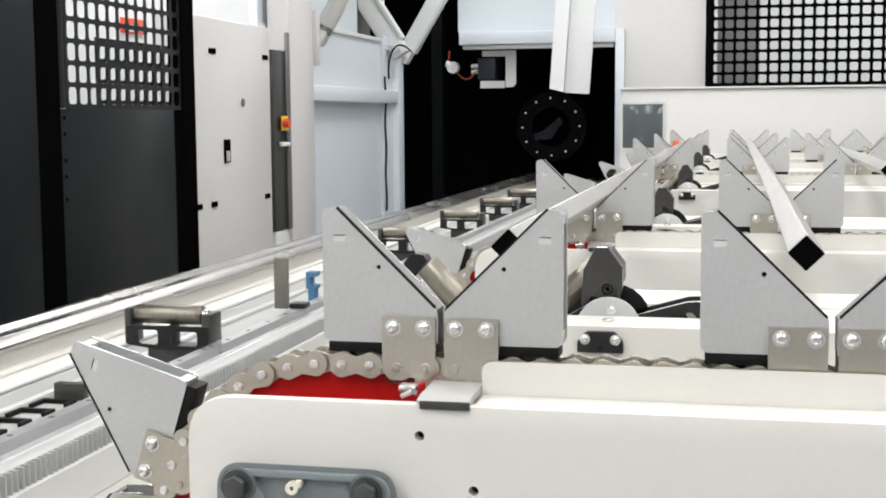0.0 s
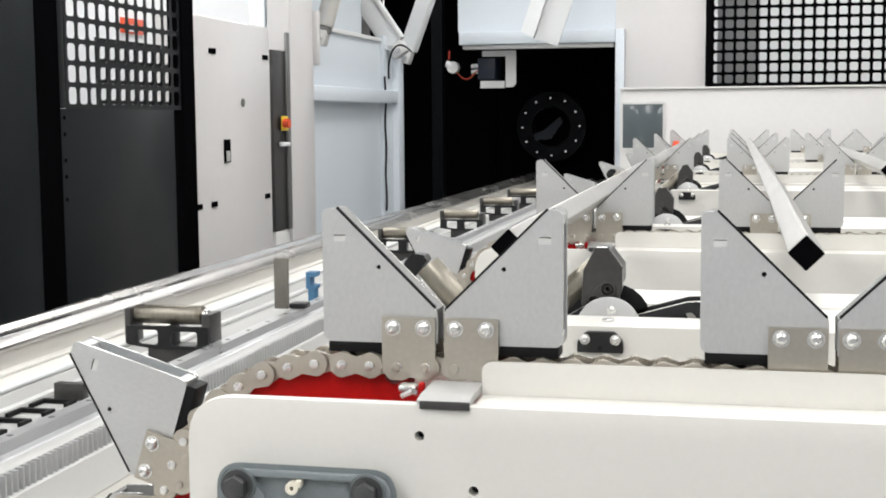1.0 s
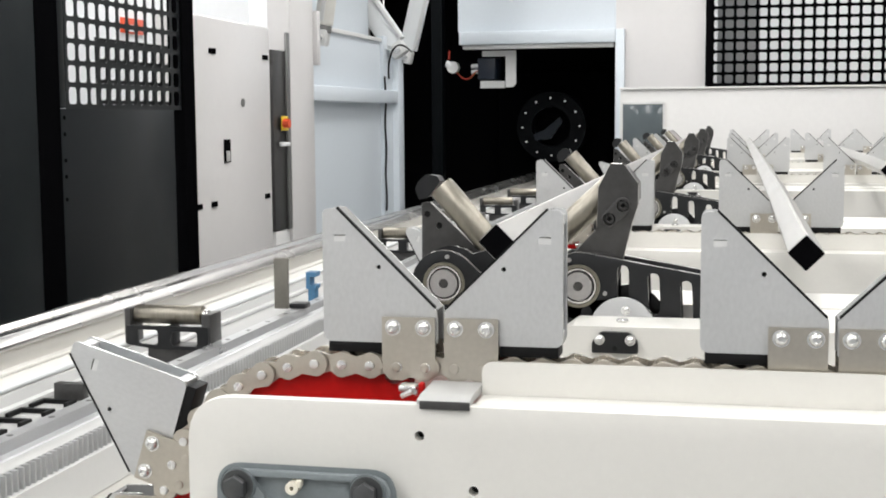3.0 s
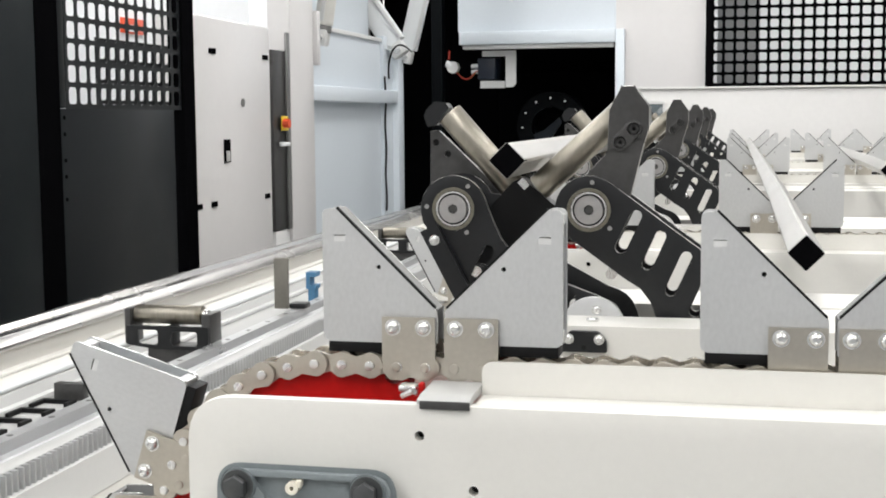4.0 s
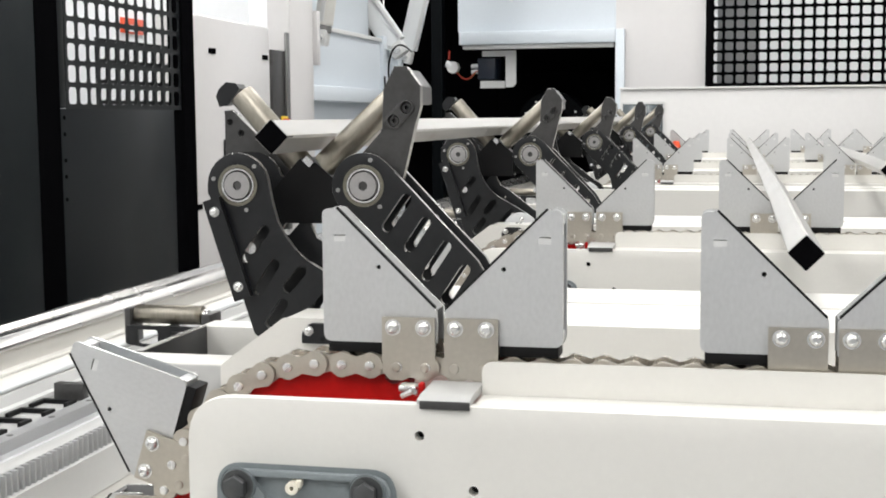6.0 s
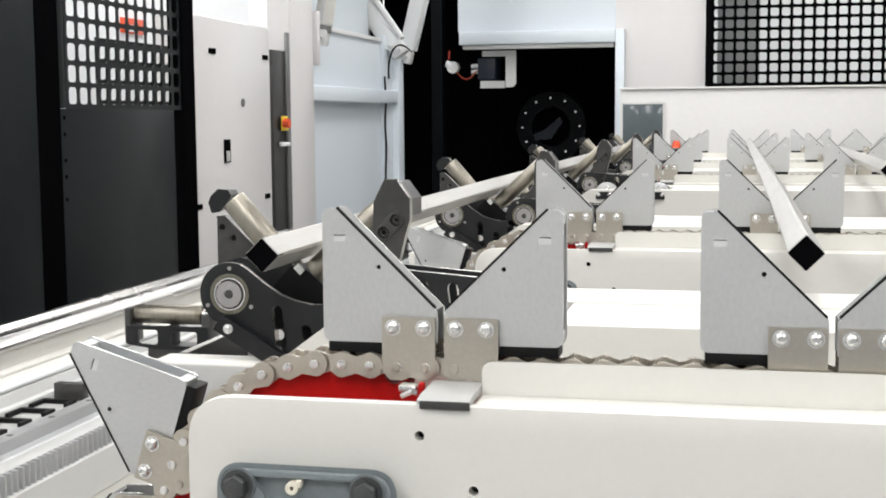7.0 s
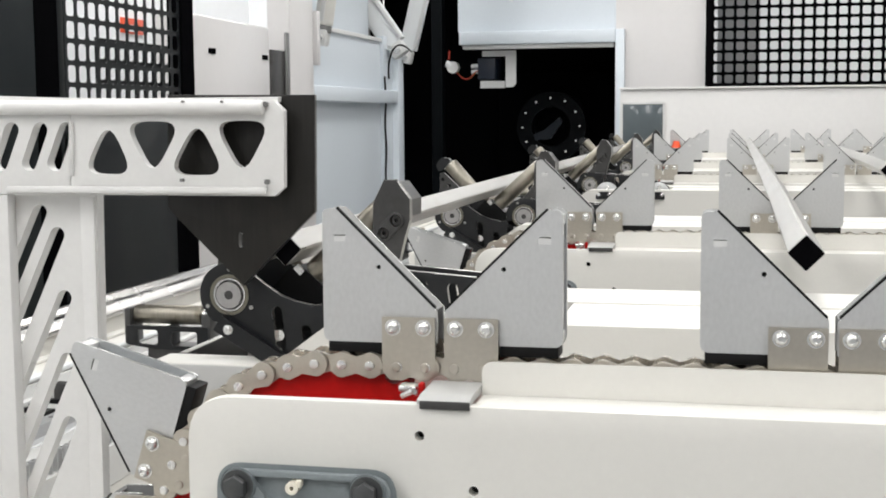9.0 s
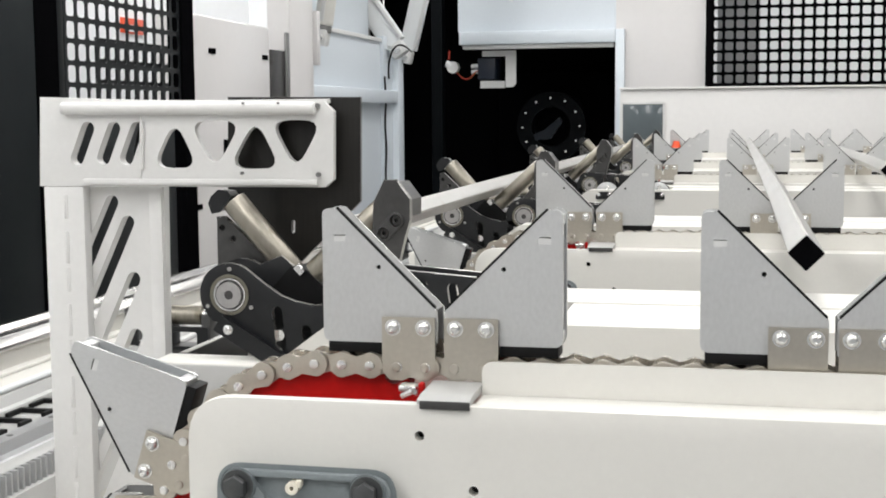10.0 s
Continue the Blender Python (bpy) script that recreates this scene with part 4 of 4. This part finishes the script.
STATIONS = [lift_station(y, y == 1.785) for y in (0.45, 1.785, 3.14, 4.58, 6.02)]


def slide_stand(y):
    """The fixed frame under a sliding carriage."""
    s = thing("slide_stand", "cream steel frame under a sliding carriage", "stand", "carriage stands", m=pose(0, y, 0))
    part("guide_beam", box(0.45, 2.40, -0.095, 0.225, 0.600, 0.6998, 0.003), CREAM, s)
    for x in (0.55, 2.20):
        part("leg", box(x, x + 0.12, -0.05, 0.18, 0.0, 0.5995, 0.004), CREAM, s)


for station in STATIONS:
    slide_stand(station[0].location.y)


# ---------------------------------------------------------------- tubes
def square_tube(label, x, y0, y1, z, sag=0.0):
    h, w = 0.0151, 0.0021
    bm = bmesh.new()
    steps = [0.0, 0.03, 0.08, 0.15, 0.25, 0.4, 0.6, 1.0] if sag else [0.0, 1.0]
    loops = []
    for s in steps:
        y = y0 + (y1 - y0) * s
        dz = -sag * (1 - min(s / 0.25, 1.0)) ** 2
        for r in (h, h - w):
            d = r * math.sqrt(2)
            c = 0.12 * r
            ps = []
            for k in range(4):
                g = math.pi / 2 * k
                ux, uz = math.cos(g), math.sin(g)
                ps += [(ux * (d - c) + uz * c, uz * (d - c) - ux * c), (ux * (d - c) - uz * c, uz * (d - c) + ux * c)]
            loops.append([bm.verts.new((px, y, pz + dz)) for px, pz in ps])
    for i in range(len(steps) - 1):
        for o in (0, 1):
            p, q = loops[2 * i + o], loops[2 * i + 2 + o]
            for k in range(8):
                bm.faces.new((p[k], p[(k + 1) % 8], q[(k + 1) % 8], q[k]))
    for e in (0, len(steps) - 1):
        p, q = loops[2 * e], loops[2 * e + 1]
        for k in range(8):
            bm.faces.new((p[k], p[(k + 1) % 8], q[(k + 1) % 8], q[k]))
    ob = thing("square_tube", label, "tube", "square tubes", m=pose(x, 0, z))
    part("tube_wall", ready("tube_wall", bm, TUBE, 25), None, ob)
    # One black sheet covers the tube end, walls included.
    d = (h - 0.0007) * math.sqrt(2)
    end_sheet = plate(rounded([(d, -sag), (0, d - sag), (-d, -sag), (0, -d - sag)], 0.0015, 2), y0 - 0.0012, y0 + 0.02)
    part("end_plug", end_sheet, BLACK, ob, "flat black end plug")
    return ob


TUBE_Z = 0.997
TUBE_M = square_tube("bright square steel tube resting across the supports", 0.0, 0.345, 6.55, TUBE_Z)
square_tube("square steel tube lying still in the V supports", COLUMN, 0.419, 6.55, TUBE_Z, 0.010)
square_tube("square steel tube lying still in the V supports", COLUMN * 2, 2.6, 6.55, TUBE_Z, 0.006)


# Orange-red spot beside a far support, built as a cap on a stem.
mk = thing("sensor_cap", "small orange-red plastic sensor cap beside a far support", "sensor")
part("stem", rod((-0.072, 6.275, 0.9095), (-0.072, 6.275, 0.965), 0.006, 10), BOLTGREY, mk)
part("cap", rod((-0.072, 6.275, 0.965), (-0.072, 6.275, 1.002), 0.026, 16, r2=0.016), ORANGE, mk)


# ---------------------------------------------------------------- pusher
def pusher():
    g = thing("tube_pusher", "white welded bracket carrying a black pointed push plate", "pusher", m=pose(0, -2.6, 0))
    push = rounded([(-0.4397, 1.1725), (-0.2493, 1.1705), (-0.2513, 1.0288), (-0.3456, 0.9363), (-0.4433, 1.0315)], 0.001)
    rimmed("push_plate", plate(push, 0.030, 0.040, [slot((-0.3476, 1.0), (-0.3479, 0.9866), 0.0028)], bevel=0.0008), SMEARED, GREYSTEEL, g, "black steel plate with a pointed lower end")
    tri = [rounded(q, 0.016) for q in ([(-0.5060, 1.1450), (-0.4739, 1.0752), (-0.5419, 1.0751)], [(-0.4853, 1.1402), (-0.4079, 1.1397), (-0.4491, 1.0706)], [(-0.3883, 1.1441), (-0.3534, 1.0745), (-0.4292, 1.0744)], [(-0.3689, 1.1402), (-0.2929, 1.1397), (-0.3317, 1.0708)])]
    web = rounded([(-0.5548, 1.1695), (-0.2909, 1.1645), (-0.2777, 1.1516), (-0.2792, 1.0602), (-0.2913, 1.0495), (-0.5588, 1.0499)], 0.001)
    part("arm_web", plate(web, 0.0, 0.012, tri, bevel=0.0008), PUSHER_WHITE, g, "white arm plate with triangular cutouts")
    root = [(-0.7095, 1.1750), (-0.5548, 1.1695), (-0.5588, 1.0499), (-0.6448, 1.0496), (-0.7149, 1.0493)]
    root = [(x - 0.0006 if x > -0.5597 else x, z) for x, z in root]
    cuts = [slot((-0.6374, 1.1303), (-0.6546, 1.0892), 0.0100, 8), slot((-0.5978, 1.1300), (-0.6148, 1.0892), 0.0100, 8), slot((-0.5629, 1.1298), (-0.5797, 1.0892), 0.0100, 8)]
    part("arm_root", plate(root, 0.0, 0.017, cuts, bevel=0.0012), PUSHER_WHITE, g, "thick white arm root with slanted slots")
    part("weld_seam", rod((-0.5541, -0.0015, 1.1399), (-0.5564, -0.0015, 1.0735), 0.0032, 10), PUSHER_WHITE, g)
    part("top_flange", rod((-0.6735, -0.005, 1.1589), (-0.3013, -0.005, 1.1556), 0.0090, 14, bevel=0.003), PUSHER_WHITE, g)
    part("bottom_flange", box(-0.6428, -0.2991, -0.011, -0.0005, 1.0520, 1.0607, 0.003), PUSHER_WHITE, g)
    part("top_plate", box(-0.7095, -0.2909, 0.0175, 0.060, 1.1621, 1.1683, 0.001), PUSHER_WHITE, g)
    for x, z, r in ((-0.2989, 1.1593, 0.0032), (-0.2990, 1.0670, 0.0032), (-0.4008, 1.1633, 0.0016), (-0.3507, 1.1628, 0.0016), (-0.4047, 1.0691, 0.0022)):
        part("screw", rod((x, -0.0005 if r > 0.003 else -0.0085, z), (x, -0.006 if r > 0.003 else -0.0145, z), r, 12), BOLTGREY, g)
    col = [(-0.6644, 1.0480), (-0.5342, 1.0486)] + [(-0.5411, 0.4415), (-0.6730, 0.4415)]
    slots = [slot((-0.6144, 1.0262), (-0.6640, 0.9235), 0.0100, 8), slot((-0.5910, 0.9975), (-0.6674, 0.8365), 0.0100, 8), slot((-0.5843, 0.9170), (-0.6656, 0.7454), 0.0100, 8), slot((-0.5836, 0.8357), (-0.6634, 0.6618), 0.0100, 8), slot((-0.5837, 0.7536), (-0.6621, 0.5775), 0.0100, 8)]
    part("post_web", plate(col, 0.020, 0.038, slots, bevel=0.001), PUSHER_WHITE, g, "white post plate with slanted slots")
    part("post_flange", box(-0.7085, -0.6470, 0.0, 0.0195, 0.4415, 1.0490, 0.0015), PUSHER_WHITE, g)
    part("post_edge", box(-0.5549, -0.5360, 0.0135, 0.0195, 0.4415, 1.0469, 0.0012), PUSHER_WHITE, g)
    bm = bmesh.new()
    for i in range(9):
        z = 1.0375 - i * 0.052
        rod((-0.6750, 0.0022, z), (-0.6750, 0.0022, z - 0.034 - 0.012 * (i % 2)), 0.0042, 8, bm, bevel=0.001)
    tagged(part("weld_bead", bm, PUSHER_WHITE, g), kind="stuff")
    part("foot_plate", box(-0.7085, -0.5360, -0.02, 0.10, 0.4402, 0.4412), PUSHER_WHITE, g)
    return g


PUSHER = pusher()


# ---------------------------------------------------------------- motion of the things
def motions():
    # cradle bearing: seconds, x, z
    keys = [(0.0, -0.116, 0.8394), (1.8, -0.116, 0.8394), (1.9, -0.113, 0.853), (2.0, -0.107, 0.883), (2.1, -0.101, 0.922), (2.2, -0.0985, 0.935), (2.35, -0.0984, 0.940),
            (2.7, -0.0984, 0.940), (3.4, -0.0975, 0.942), (3.6, -0.096, 0.951), (3.8, -0.092, 0.987), (3.9, -0.089, 1.010), (4.0, -0.086, 1.0315), (4.1, -0.084, 1.048),
            (4.2, -0.0832, 1.0555), (4.3, -0.083, 1.0569), (4.55, -0.083, 1.0569), (4.6, -0.086, 1.057), (4.7, -0.103, 1.0573), (4.8, -0.155, 1.0578), (4.9, -0.190, 1.058), (5.0, -0.2263, 1.0584),
            (5.1, -0.256, 1.0586), (5.2, -0.286, 1.0588), (5.3, -0.318, 1.059), (5.4, -0.348, 1.0592), (5.5, -0.3625, 1.0592), (5.6, -0.3633, 1.0592), (6.2, -0.3640, 1.0585),
            (6.4, -0.367, 1.046), (6.6, -0.371, 1.008), (6.8, -0.3751, 0.953), (6.9, -0.377, 0.932), (7.0, -0.378, 0.9205), (7.1, -0.3782, 0.9196), (10.0, -0.3782, 0.9196)]
    base, swing, lift = [], [], []
    for t, x, z in keys:
        phi = math.asin((z - PIVOT_Z) / ARM)
        bx = x + ARM * math.cos(phi)
        base.append((t, bx))
        swing.append((t, math.degrees(phi) - RAISED))
        lift.append((t, x - bx, z))
    for s, a, b, h in STATIONS:
        y = s.location.y
        walk(s, [(t, pose(bx, y, 0)) for t, bx in base])
        walk(a, [(t, pose(0, 0, PIVOT_Z, 0, g, 0)) for t, g in swing])
        walk(b, [(t, pose(SPREAD, 0, PIVOT_Z, 0, g, 0)) for t, g in swing])
        walk(h, [(t, pose(x, 0, z)) for t, x, z in lift])
    push = [(0.0, -2.6), (5.0, -2.6), (6.0, -2.0), (7.0, -0.50), (7.5, -0.246), (8.0, -0.020), (8.5, 0.182), (8.8, 0.300), (9.0, 0.386), (9.2, 0.472), (9.4, 0.562), (9.5, 0.595), (9.6, 0.612), (9.75, 0.618), (9.85, 0.610), (10.0, 0.582)]
    walk(PUSHER, [(t, pose(0, y, 0)) for t, y in push])
    rows = []
    for t, x, z in keys:
        free = t > 2.15
        rows.append((t, x + 0.0845 if free else 0.0, 0.0, z + 0.062 if free else TUBE_Z))
    last = rows.pop()
    rows += [(t, last[1], max(y - 0.304, 0.0), last[3]) for t, y in push if 8.0 <= t <= 9.75] + [(10.0, last[1], 0.312, last[3])]
    walk(TUBE_M, [(t, pose(x, y, z)) for t, x, y, z in rows])
    door = [(0.0, -0.6705, 1.2848, 4), (0.2, -0.7108, 1.3575, 5), (0.4, -0.7511, 1.4267, 8), (0.6, -0.806, 1.4997, 12), (0.8, -0.8536, 1.5654, 16), (1.0, -0.8756, 1.5911, 19),
            (1.2, -0.9013, 1.6204, 20), (1.4, -0.927, 1.6498, 21), (1.6, -0.9638, 1.70, 22), (1.8, -1.06, 1.84, 22), (2.0, -1.12, 1.875, 22), (2.5, -1.17, 1.885, 22), (10.0, -1.17, 1.885, 22)]
    walk(FLAP, [(t, pose(x, 7.3, z, 0, g, 0)) for t, x, z, g in door])
    swing_open = ((0.0, 0.0), (0.5, 0.12), (1.0, 0.38), (1.5, 0.72), (2.0, 0.95), (2.5, 1.0), (10.0, 1.0))
    walk(HOOD, [(t, pose(-2.05, 6.713 + 0.253 * s, 1.58)) for t, s in swing_open])
    for ob, g0, g1 in ((ARM_L, 28, 9), (ARM_M, -33, -35), (ARM_R, 31, 14)):
        p = ob.location.copy()
        walk(ob, [(t, pose(*p, 0, g0 + (g1 - g0) * s, 0)) for t, s in ((0.0, 0.0), (0.5, 0.3), (1.0, 0.62), (1.5, 0.85), (2.0, 0.98), (2.5, 1.0), (10.0, 1.0))])


motions()
